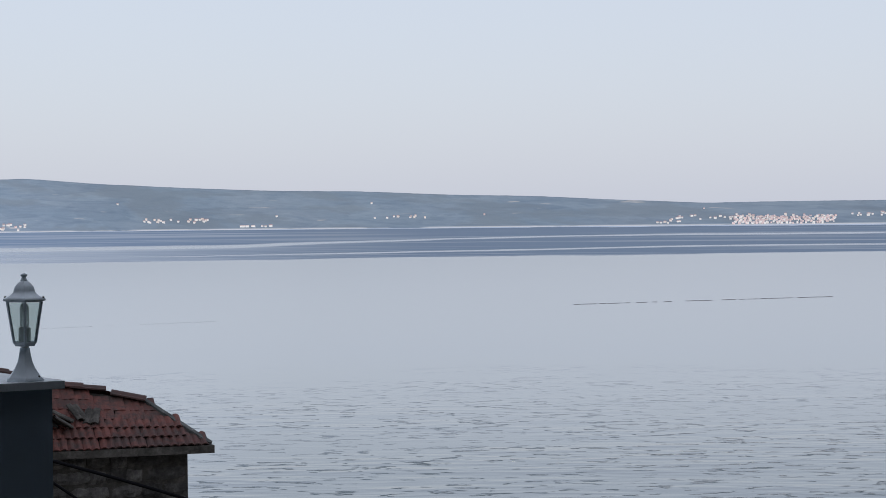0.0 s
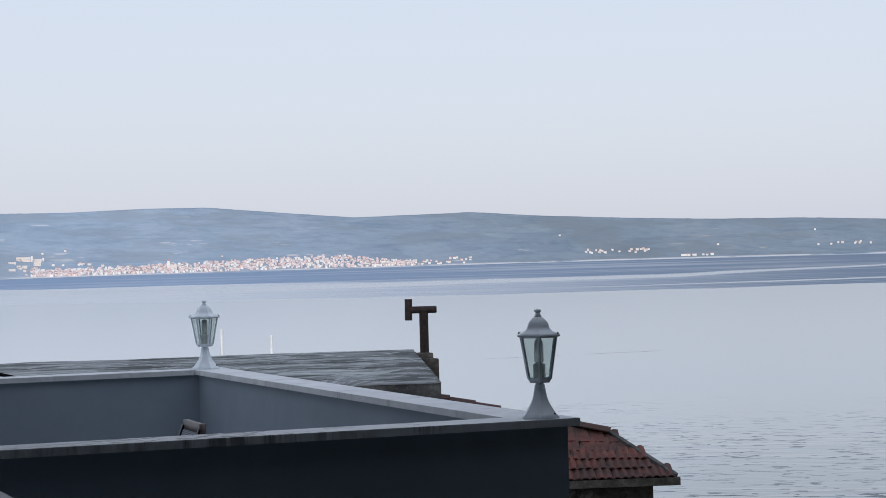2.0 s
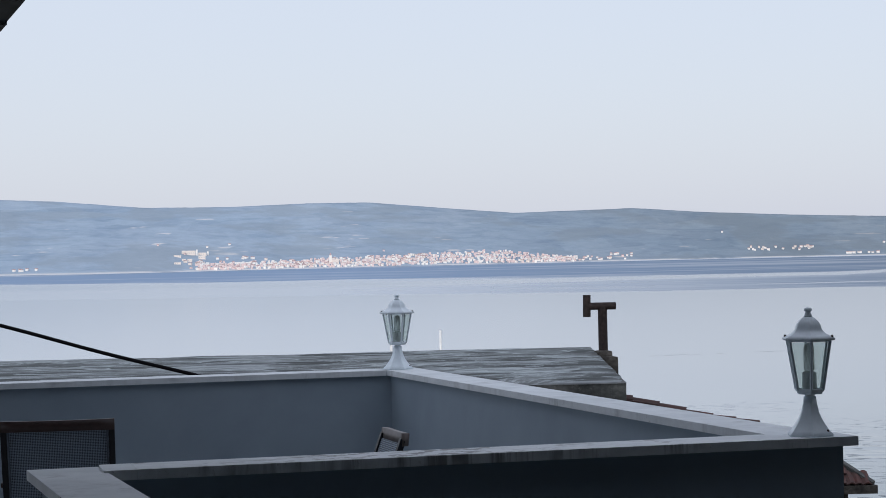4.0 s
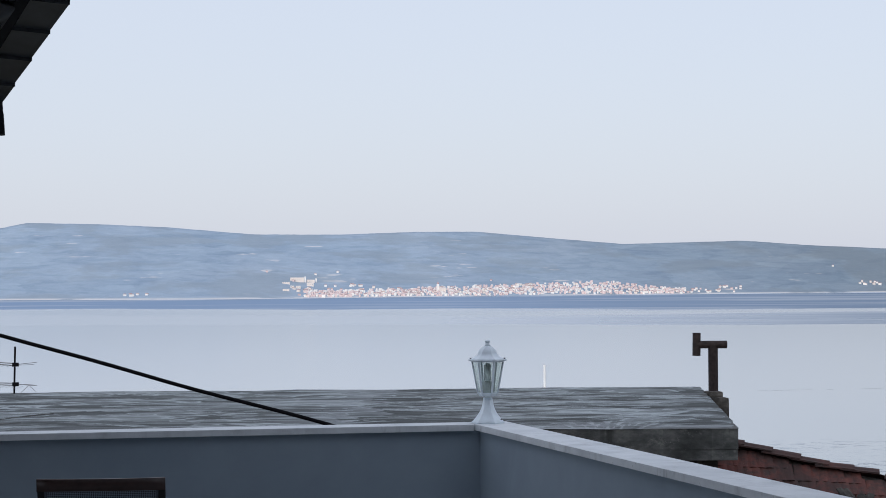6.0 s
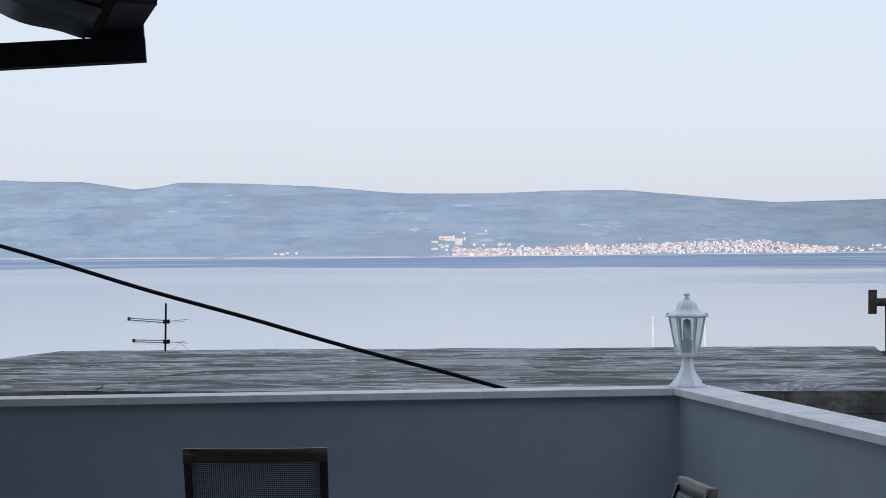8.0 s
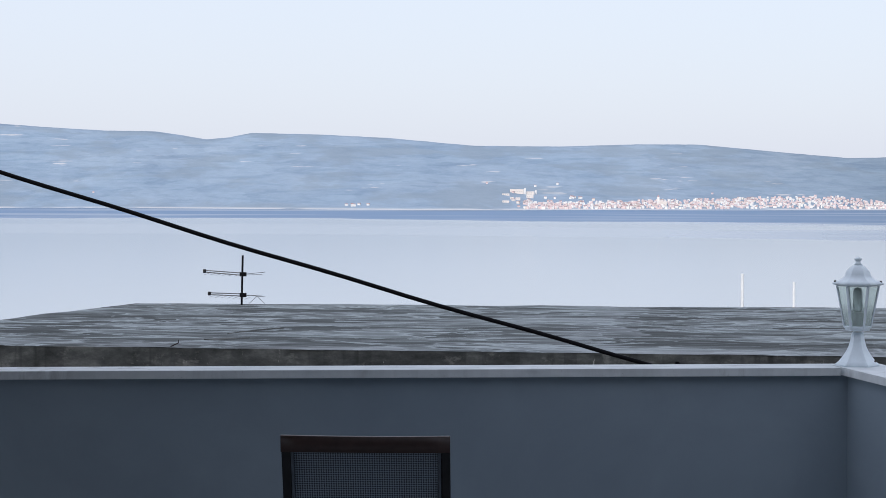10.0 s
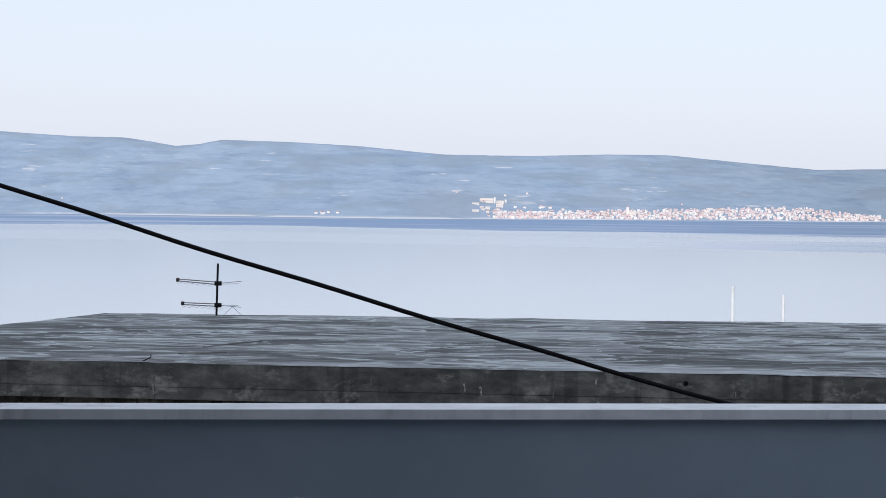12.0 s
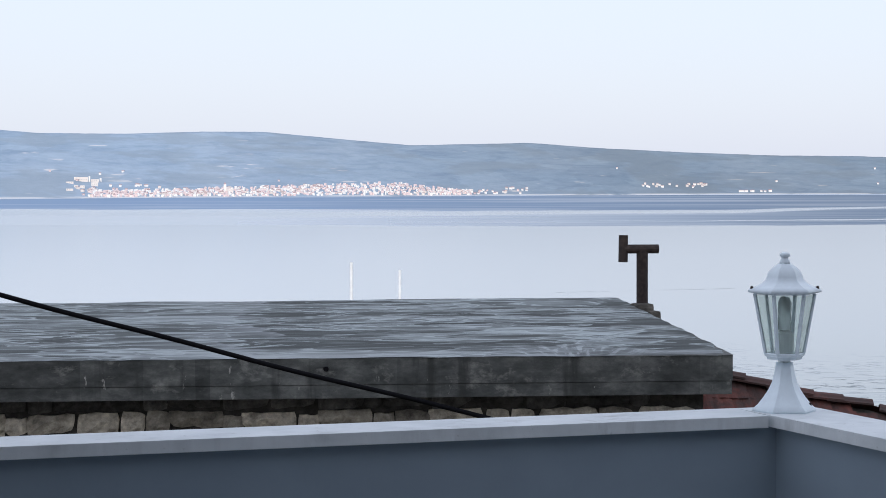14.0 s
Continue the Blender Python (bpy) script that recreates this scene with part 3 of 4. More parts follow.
# ---- lanterns ----
def lantern(m, size, label):
    top = thing("pillar_lantern", label, "lantern", m @ Matrix.Scale(size, 4), "lanterns on the parapet")
    hexa = radians(30)
    part("pedestal", crisp(turned([(0.083, 0.0), (0.084, 0.006), (0.070, 0.018), (0.056, 0.036), (0.043, 0.055), (0.033, 0.076), (0.027, 0.1), (0.022, 0.128)], 6, hexa)), PAINT, top, smooth=True)
    part("collar", turned([(0.0165, 0.128), (0.0165, 0.136)], 12), SOCKET, top, "dark gap ring under the lantern body")
    part("bottom_cup", turned([(0.024, 0.134), (0.045, 0.136), (0.047, 0.143), (0.052, 0.145), (0.052, 0.150), (0.02, 0.150)], 6, hexa), PAINT, top)
    lo_r, hi_r, lo_z, hi_z = 0.049, 0.078, 0.150, 0.308
    for k in range(6):
        a0, a1 = hexa + k * math.pi / 3, hexa + (k + 1) * math.pi / 3
        c = [Vector((r * math.cos(a), r * math.sin(a), z)) for a, r, z in ((a0, lo_r, lo_z), (a1, lo_r, lo_z), (a1, hi_r, hi_z), (a0, hi_r, hi_z))]
        mid = (c[0] + c[1] + c[2] + c[3]) / 4
        out = Vector((mid.x, mid.y, 0)).normalized() * 0.0015
        bm = bmesh.new()
        shrunk = [v.lerp(mid, 0.04) for v in c]
        f = [bm.verts.new(v + out) for v in shrunk] + [bm.verts.new(v - out) for v in shrunk]
        bm.faces.new(f[:4]), bm.faces.new(f[4:][::-1])
        for i in range(4):
            bm.faces.new((f[i], f[i + 4], f[(i + 1) % 4 + 4], f[(i + 1) % 4]))
        pane = part("pane", bm, GLASS, top, "clear glass pane")
        pane.visible_shadow = False
        part("corner_bar", rod(c[0], c[3], 0.0055, 6), PAINT, top)
        part("pane_rail", rod(c[0], c[1], 0.004, 6), PAINT, top)
    part("roof", crisp(turned([(0.070, 0.306), (0.096, 0.312), (0.096, 0.318), (0.076, 0.326), (0.060, 0.3345), (0.0495, 0.344), (0.0475, 0.352), (0.043, 0.363), (0.034, 0.374), (0.023, 0.382), (0.015, 0.387)], 6, hexa)), PAINT, top, smooth=True)
    part("finial", turned([(0.015, 0.386), (0.0135, 0.392), (0.010, 0.399), (0.0085, 0.402), (0.013, 0.4055), (0.0145, 0.409), (0.012, 0.4135), (0.004, 0.4166)], 14), PAINT, top, smooth=True)
    part("lamp_holder", turned([(0.024, 0.150), (0.024, 0.205), (0.014, 0.210)], 14), SOCKET, top, "grey lamp holder")
    part("bulb", turned([(0.012, 0.210), (0.018, 0.216), (0.018, 0.285), (0.013, 0.297), (0.004, 0.301)], 14), BULB, top, "unlit grey glass bulb", True)
    for k in (2, 5):
        a = hexa + k * math.pi / 3
        part("screw", turned([(0.004, 0.0), (0.004, 0.006), (0.002, 0.008)], 8, 0, Matrix.Translation((0.086 * math.cos(a), 0.086 * math.sin(a), 0.320))), RUST, top, "dark screw head")
    a = radians(-35)
    part("screw", turned([(0.0045, 0), (0.0045, 0.006), (0.003, 0.008)], 8, 0, Matrix.Translation((0.066 * math.cos(a), 0.066 * math.sin(a), 0.014))), RUST, top, "dark screw head")
    return top


lantern(pose(0.087, 0.086, TOP, 0, 0, 12), 0.972, "pale painted six-sided lantern on the inner parapet corner")
lantern(pose(0.369, -4.548, TOP + 0.006, 0, 0, -18) @ Matrix.Diagonal((0.94, 0.94, 0.983, 1)), 1.0, "pale painted six-sided lantern on the outer parapet corner")


# ---- chairs ----
def chair(m, rail, w, label):
    """A stacking armchair: its back's top rail is at y = 0, z = 0.905, the sitter looks to +y."""
    top = thing("terrace_chair", label, "chair", m, "terrace chairs")
    t = 0.014
    lean = Vector((0, 0.17, -0.47))
    for s in (-1, 1):
        a = Vector((s * (w - t), 0.005, 0.885))
        part("back_post", box((s * w - t, -0.012, 0.0), (s * w + t, 0.012, 0.50), 0.004, Matrix.Translation(a + lean) @ Vector((0, 0, 1)).rotation_difference(-lean).to_matrix().to_4x4() @ pose(-s * w, 0, 0)), FRAME, top)
        part("front_leg", box((s * (w - t) - t, 0.60, 0.0), (s * (w - t) + t, 0.63, 0.585), 0.004), FRAME, top)
        part("back_leg", rod((s * (w - t), 0.17, 0.42), (s * (w - t), 0.06, 0.0), 0.014), FRAME, top)
        part("armrest", box((s * (w - t) - 0.025, 0.12, 0.585), (s * (w - t) + 0.025, 0.65, 0.61), 0.008), rail, top)
        part("side_rail", box((s * (w - t) - t, 0.15, 0.40), (s * (w - t) + t, 0.62, 0.43), 0.004), FRAME, top)
    part("front_rail", box((-w + t, 0.60, 0.40), (w - t, 0.625, 0.43), 0.004), FRAME, top)
    part("seat", box((-w + 0.03, 0.16, 0.425), (w - 0.03, 0.61, 0.433), 0.002), FABRIC, top, "taut dark mesh fabric")
    bm = bmesh.new()
    n = 8
    lo, hi = [], []
    for i in range(n + 1):
        x = -w + 2 * w * i / n
        sag = 0.0025 * (1 - (x / w) ** 2)
        lo.append([bm.verts.new((x, y, 0.857 - sag * 0.3)) for y in (-0.014 - sag, 0.014 - sag)])
        hi.append([bm.verts.new((x, y, 0.909 - sag)) for y in (-0.020 - sag, 0.008 - sag)])
    for i in range(n):
        for f in ((lo[i][0], lo[i + 1][0], hi[i + 1][0], hi[i][0]), (lo[i][1], hi[i][1], hi[i + 1][1], lo[i + 1][1]),
                  (hi[i][0], hi[i + 1][0], hi[i + 1][1], hi[i][1]), (lo[i][0], lo[i][1], lo[i + 1][1], lo[i + 1][0])):
            bm.faces.new(f)
    for e in (0, n):
        bm.faces.new((lo[e][0], hi[e][0], hi[e][1], lo[e][1]))
    bmesh.ops.bevel(bm, geom=[e for e in bm.edges if e.is_manifold and e.calc_face_angle(0) > 0.8], offset=0.004, segments=2, affect="EDGES")
    part("top_rail", bm, rail, top, "stained wooden top rail", True)
    bm = bmesh.new()
    a, b = Vector((-w + 0.026, 0.012, 0.866)), Vector((w - 0.026, 0.012, 0.866))
    fl = [bm.verts.new(v) for v in (a, b, b + lean * 0.93, a + lean * 0.93)]
    back = [bm.verts.new(v.co + Vector((0, 0.004, 0.0015))) for v in fl]
    bm.faces.new(fl[::-1]), bm.faces.new(back)
    for i in range(4):
        bm.faces.new((fl[i], fl[(i + 1) % 4], back[(i + 1) % 4], back[i]))
    part("back_panel", bm, FABRIC, top, "taut dark mesh fabric")
    for s in (-1, 1):
        a = Vector((s * (w - 0.034), 0.004, 0.860))
        part("edge_bar", rod(a, a + lean * 0.93, 0.0055, 8), EDGE, top, "thin grey metal edge of the mesh")
    return top


chair(pose(-1.797, -0.98, 0, 0, 0, -6.8), DARKWOOD, 0.264, "dark metal armchair with mesh back and dark wooden rail")
chair(pose(-0.507, -2.40, 0.010, 0, 0, 90 + 2), GREYWOOD, 0.170, "dark metal armchair with mesh back and greyed wooden rail")

# ---- neighbour's flat concrete roof ----
SLAB_TOP, SLAB_LOW = 0.13, -0.235
NR, NL, FL, FR = Vector((5.46, 11.52)), Vector((-7.0, 14.30)), Vector((-4.15, 22.4)), Vector((8.0, 20.4))


def build_slab():
    house = thing("flat_roofed_house", "old stone house with a weathered flat concrete roof", "house")
    nx, ny = 90, 60
    bm = bmesh.new()
    grid = []
    for i in range(nx + 1):
        col = []
        for j in range(ny + 1):
            p = NL.lerp(NR, i / nx).lerp(FL.lerp(FR, i / nx), j / ny)
            z = SLAB_TOP + 0.012 * noise.fractal(Vector((p.x * 0.8, p.y * 0.8, 0)), 1.0, 2.0, 4)
            edge = i in (0, nx) or j in (0, ny)
            if edge:
                q = 0.02 * noise.noise(Vector((p.x * 3, p.y * 3, 5)))
                p = p + Vector((q, q))
                z -= 0.008 + 0.01 * abs(noise.noise(Vector((p.x * 6, p.y * 6, 9))))
            col.append(bm.verts.new((p.x, p.y, z)))
        grid.append(col)
    for i in range(nx):
        for j in range(ny):
            bm.faces.new((grid[i][j], grid[i + 1][j], grid[i + 1][j + 1], grid[i][j + 1]))
    part("roof_top", bm, SLAB, house, "streaked grey concrete roof surface", True)
    inner = [NL, NR, FR, FL]
    c = sum(inner, Vector((0, 0))) / 4
    for name, back, z0, z1 in (("upper_edge", 0.0012, -0.115, SLAB_TOP - 0.012), ("lower_edge", 0.0024, SLAB_LOW, -0.117)):
        part(name, prism([tuple(p.lerp(c, back)) for p in inner], z0, z1, 0.006), FACE, house, "dark stained board-marked concrete edge")
    q = NL.lerp(NR, 0.716)
    part("weep_pipe", rod((q.x, q.y - 0.02, 0.027), (q.x, q.y + 0.2, 0.027), 0.022, 10), CABLE, house, "dark drain pipe end")
    part("wall", prism([tuple(p.lerp(c, 0.035) + Vector((0.05, 0.18)) * (p in (NL, NR))) for p in inner], -5.0, SLAB_LOW), MORTAR, house, "rough dirty mortar")
    return house


slab_house = build_slab()


def groove(points):
    """A narrow open crack with a raised lip, lying along the points on the slab."""
    bm = bmesh.new()
    rows = []
    for k, (x, y) in enumerate(points):
        half = 0.035 * math.sin(math.pi * (k + 0.4) / (len(points) - 0.2))
        rows.append([bm.verts.new((x, y - half, SLAB_TOP + 0.004)), bm.verts.new((x, y, SLAB_TOP + 0.016)), bm.verts.new((x, y + half, SLAB_TOP + 0.004))])
    for a, b in zip(rows, rows[1:]):
        bm.faces.new((a[0], b[0], b[1], a[1])), bm.faces.new((a[1], b[1], b[2], a[2]))
        bm.faces.new((a[0], a[2], b[2], b[0]))
    part("crack", bm, FACE, slab_house, "dark open crack in the concrete")


groove([(-2.62, 15.25), (-2.50, 15.50), (-2.32, 15.85), (-2.14, 16.10), (-1.98, 16.28)])
groove([(-2.85, 14.36), (-2.68, 14.43), (-2.50, 14.53), (-2.36, 14.58)])

# ---- flue on the roof edge ----
flue = thing("flue_pipe", "rusty iron flue pipe with a T-shaped head on a chimney stub", "chimney", pose(7.60, 18.60, -0.02))
part("stub", box((-0.12, -0.20, -0.6), (0.18, 0.20, 0.08), 0.05), MORTAR, flue, "crumbling cement chimney stub")
part("stub_collar", box((-0.12, -0.14, 0.05), (0.11, 0.14, 0.17), 0.05), MORTAR, flue, "crumbling cement collar")
part("stem", rod((0, 0, 0.1), (0, 0, 0.86), 0.072, 14), RUST, flue)
part("cross_pipe", rod((-0.24, 0.05, 0.855), (0.195, -0.06, 0.855), 0.058, 14), RUST, flue)
part("end_pipe", rod((-0.240, 0.05, 0.69), (-0.234, 0.05, 1.03), 0.060, 14), RUST, flue, "short upright rusty pipe")
# flat black disc in place of the shaded hollow of the pipe
part("pipe_mouth", rod((0.190, -0.059, 0.855), (0.198, -0.0608, 0.855), 0.046, 14), CABLE, flue, "black disc standing for the shade inside a pipe mouth")

# ---- aerial ----
aerial = thing("tv_aerial", "old two-boom television aerial on a thin dark mast", "aerial", pose(-2.57, 21.75, 0.12))
part("mast", rod((0, 0, 0), (0.015, 0, 0.728), 0.015, 8), CABLE, aerial)
for z, x0, drop in ((0.452, -0.535, 0.045), (0.150, -0.465, 0.02)):
    for up in (-0.016, 0.016):
        part("boom", rod((x0, 0, z + drop + up * 0.8), (0.03, 0, z + up), 0.0085, 6), ALU, aerial, "dull metal boom")
    part("boom_end", box((x0 - 0.025, -0.02, z + drop - 0.026), (x0 + 0.022, 0.02, z + drop + 0.03), 0.012), FRAME, aerial)
    part("clamp", box((-0.03, -0.03, z - 0.03), (0.07, 0.03, z + 0.03), 0.006), CABLE, aerial, "dark mast clamp")
    for k in range(7):
        x = x0 + 0.02 + k * 0.085
        part("element", rod((x - 0.02, -0.15, z + drop - 0.045 - 0.005 * k), (x + 0.06, 0.15, z + drop - 0.03 - 0.005 * k), 0.0028, 5), ALU, aerial)
    part("reflector_rod", rod((0.03, 0, z), (0.34, 0.05, z + 0.03 - 0.06 * (z < 0.3)), 0.0045, 6), ALU, aerial)
    part("reflector_rod", rod((0.03, 0, z - 0.01), (0.30, 0.05, z - 0.005), 0.0035, 6), ALU, aerial)
part("loose_wire", rod((0.10, 0, 0.02), (0.22, 0, 0.13), 0.0035, 5), ALU, aerial)
part("loose_wire", rod((0.22, 0, 0.13), (0.34, 0, 0.02), 0.0035, 5), ALU, aerial)

# ---- bent wire in the roof's near edge ----
stub = thing("bent_wire", "short bent rusty reinforcing wire in a concrete roof edge", "wire", pose(-3.15, 13.50, 0.125))
part("foot", rod((-0.015, 0, 0.0), (0.065, 0.04, 0.036), 0.007, 6, 0.006), RUST, stub)
part("tip", rod((0.065, 0.04, 0.034), (0.067, 0.04, 0.070), 0.006, 6, 0.004), RUST, stub)

# ---- overhead cables ----
def cable(name, points, r, label):
    """One swept tube along the points."""
    bm = bmesh.new()
    rings = []
    for k, p in enumerate(points):
        way = points[min(k + 1, len(points) - 1)] - points[max(k - 1, 0)]
        m = Matrix.Translation(p) @ way.to_track_quat("Z", "Y").to_matrix().to_4x4()
        rings.append([bm.verts.new(m @ Vector((r * math.cos(a), r * math.sin(a), 0))) for a in np.arange(8) * math.pi / 4])
    for a, b in zip(rings, rings[1:]):
        for i in range(8):
            bm.faces.new((a[i], a[(i + 1) % 8], b[(i + 1) % 8], b[i]))
    bm.faces.new(rings[0][::-1]), bm.faces.new(rings[-1])
    return tagged(part(name, bm, CABLE, smooth=True), label, "cable")


def hang(x):
    return Vector((x, 11.87 - 0.006 * x - max(0, x - 3.4) * 0.05, 0.493 - 0.2856 * x + 0.0037 * x * x + 0.006 * math.sin(x * 3.1)))


cable("overhead_cable", [hang(x) for x in np.linspace(-15, 5.0, 70)], 0.0205, "thick black overhead cable running down to a stone house")
cable("service_cable", [Vector((5.75 + 2.9 * k / 12, 12.22, -1.06 - 0.312 * 2.9 * k / 12 - 0.0085 * (2.9 * k / 12) ** 2)) for k in range(13)], 0.022, "black cable slung across a stone wall")
cable("drop_cable", [Vector((6.2 + 1.5 * k / 12, 12.0 + 0.01 * k, -1.295 - 1.08 * k / 12)) for k in range(13)], 0.018, "thin black cable slung across a stone wall")

# ---- stone walls ----
def stone_mesh(w, h, d, seed):
    """A rough-dressed block with an uneven outline, its front face towards -y."""
    r = random.Random(seed)
    corner = [Vector((sx * w / 2 * r.uniform(0.80, 1.0), sz * h / 2 * r.uniform(0.62, 1.0))) for sx, sz in ((-1, -1), (1, -1), (1, 1), (-1, 1))]
    bm = bmesh.new()
    nx, nz = 5, 3
    g = []
    for i in range(nx + 1):
        col = []
        for k in range(nz + 1):
            u, v = i / nx, k / nz
            p = corner[0].lerp(corner[1], u).lerp(corner[3].lerp(corner[2], u), v)
            q = noise.noise(Vector((p.x * 9 + seed * 3.7, p.y * 9, seed)))
            edge = max(abs(2 * u - 1), abs(2 * v - 1)) ** 6
            p *= 1 - 0.07 * (abs(2 * u - 1) * abs(2 * v - 1)) ** 3
            q2 = noise.noise(Vector((p.x * 21 + seed, p.y * 21, seed * 2.3)))
            col.append(bm.verts.new((p.x + 0.018 * q + 0.008 * q2, -d / 2 + edge * 0.03 + q * 0.04 + q2 * 0.015, p.y + 0.020 * q + 0.008 * q2)))
        g.append(col)
    for i in range(nx):
        for k in range(nz):
            bm.faces.new((g[i][k], g[i + 1][k], g[i + 1][k + 1], g[i][k + 1]))
    rim = [g[i][0] for i in range(nx + 1)] + [g[nx][k] for k in range(1, nz + 1)] + [g[i][nz] for i in range(nx - 1, -1, -1)] + [g[0][k] for k in range(nz - 1, 0, -1)]
    back = [bm.verts.new((v.co.x, d / 2, v.co.z)) for v in rim]
    n = len(rim)
    for i in range(n):
        bm.faces.new((rim[i], back[i], back[(i + 1) % n], rim[(i + 1) % n]))
    bm.faces.new(back)
    bmesh.ops.recalc_face_normals(bm, faces=bm.faces)
    me = bpy.data.meshes.new("stone")
    bm.to_mesh(me)
    bm.free()
    me.materials.append(STONE)
    return me


STONES = [stone_mesh(w, h, 0.22, k + 1) for k, (w, h) in enumerate(((0.34, 0.19), (0.46, 0.20), (0.24, 0.21), (0.55, 0.19), (0.40, 0.22), (0.30, 0.23), (0.62, 0.21), (0.20, 0.18)))]

GREY_STONES = [me.copy() for me in STONES]
for me in GREY_STONES:
    me.materials.clear()
    me.materials.append(GREYSTONE)


def lay_stones(parent, a, b, z_top, courses, rng, meshes):
    """Courses of blocks along the foot of the line a-b, from the top down."""
    a, b = Vector(a), Vector(b)
    turn = math.atan2((b - a).y, (b - a).x)
    length = (b - a).length
    for c in range(courses):
        s, z = rng.uniform(-0.2, 0.0), z_top - 0.10 - c * 0.205
        while s < length:
            me = rng.choice(meshes)
            w = max(v.co.x for v in me.vertices) * 2
            p = a.lerp(b, min(1, (s + w / 2) / length))
            if s + w < length + 0.05:
                ob = new("stone", me)
                ob.parent = parent
                ob.matrix_world = pose(p.x, p.y, z + rng.uniform(-0.012, 0.012), rng.uniform(-2, 2), rng.uniform(-3, 3), math.degrees(turn) + rng.uniform(-3, 3))
            s += w + rng.uniform(-0.01, 0.03)


# ---- red roofed house ----
EAVE_Y, EAVE_Z, PITCH = 12.2, -1.27, 0.55
RIDGE_LINE = ((5.2, 14.55), (6.46, 14.14), (7.40, 13.70), (7.97, 13.52), (8.45, 13.26))
red = thing("tiled_house", "old stone house with a worn red clay tile roof", "house")
SKEW = 0.26


def eave_y(x):
    return EAVE_Y + SKEW * (8.95 - x)


def ridge_y(x):
    return float(np.interp(x, [p[0] for p in RIDGE_LINE], [p[1] for p in RIDGE_LINE])) if x < 8.45 else 13.26 - (x - 8.45) * 1.06 / 0.5


def local_pitch(x):
    x = min(x, 8.45)
    return ((ridge_y(x) - EAVE_Y) * PITCH - 0.06) / (ridge_y(x) - eave_y(x))


def roof_z(x, y):
    return EAVE_Z + (y - eave_y(x)) * local_pitch(x)


def in_roof(x, y):
    return eave_y(x) - 0.05 <= y <= ridge_y(x) - 0.03


part("wall", prism([(5.2, 12.52 + SKEW * 3.48), (8.73, 12.52), (8.73, 14.2), (5.2, 14.2)], -5.0, -1.38), MORTAR, red, "dark dirty stone wall")
bm = bmesh.new()
strips = []
for x in list(np.linspace(5.2, 8.45, 14)) + [8.7, 8.95]:
    pairs = [(x, eave_y(x)), (x, max(ridge_y(x), eave_y(x) + 0.001))]
    strips.append([bm.verts.new((px, py, roof_z(px, py) - drop)) for px, py in pairs for drop in (0.08, 0.15)])
for a, b in zip(strips, strips[1:]):
    bm.faces.new((a[0], b[0], b[2], a[2])), bm.faces.new((a[1], a[3], b[3], b[1]))
    bm.faces.new((a[0], a[1], b[1], b[0])), bm.faces.new((a[2], b[2], b[3], a[3]))
bm.faces.new((strips[0][0], strips[0][2], strips[0][3], strips[0][1]))
roof = part("roof", bm, MORTAR, red, "mortar bed under red clay tiles")
bm = bmesh.new()
ridge = [Vector((x, y, roof_z(x, y) - 0.02)) for x, y in RIDGE_LINE]
foot = [v + Vector((0.6, 2.0, -1.3)) for v in ridge]
rv, fv = [bm.verts.new(v) for v in ridge], [bm.verts.new(v) for v in foot]
for i in range(len(rv) - 1):
    bm.faces.new((rv[i], rv[i + 1], fv[i + 1], fv[i]))
part("back_slope", bm, TILE, red, "red clay roof slope facing the sea")
part("fascia", box((-3.84, -0.05, EAVE_Z - 0.15), (0.02, 0.04, EAVE_Z - 0.045), 0.008, Matrix.Translation((8.95, EAVE_Y, 0)) @ Matrix.Rotation(-math.atan(SKEW), 4, "Z")), MORTAR, red, "dark weathered eaves board")
part("verge_board", add_box(bmesh.new(), (-0.04, 0, -0.10), (0.03, 1.30, 0.0), 0.008, Matrix.Translation((8.93, EAVE_Y, EAVE_Z)) @ Vector((0, 1, 0)).rotation_difference(Vector((-0.49, 1.06, 0.523))).to_matrix().to_4x4()), FACE, red, "grey mortared verge")


def tile_mesh(name, w, l, rise, n=8, rolls=1, lip=0.024):
    """A clay tile with a raised roll, its lower edge at y = 0."""
    bm = bmesh.new()
    rows = []
    for y, lift in ((0, lip), (l, 0.0)):
        top, low = [], []
        for i in range(n + 1):
            u = i / n
            z = lift + rise * (1 - abs(math.cos(math.pi * rolls * u)) ** 4)
            top.append(bm.verts.new((u * w - w / 2, y, z)))
            low.append(bm.verts.new((u * w - w / 2, y, z - 0.018)))
        rows.append((top, low))
    (t0, l0), (t1, l1) = rows
    for i in range(n):
        bm.faces.new((t0[i], t0[i + 1], t1[i + 1], t1[i]))
        bm.faces.new((l0[i], l1[i], l1[i + 1], l0[i + 1]))
        bm.faces.new((t0[i], l0[i], l0[i + 1], t0[i + 1]))
    bm.faces.new((t0[0], t1[0], l1[0], l0[0]))
    bm.faces.new((t0[n], l0[n], l1[n], t1[n]))
    bmesh.ops.recalc_face_normals(bm, faces=bm.faces)
    me = bpy.data.meshes.new(name)
    bm.to_mesh(me)
    bm.free()
    me.materials.append(TILE)
    return me


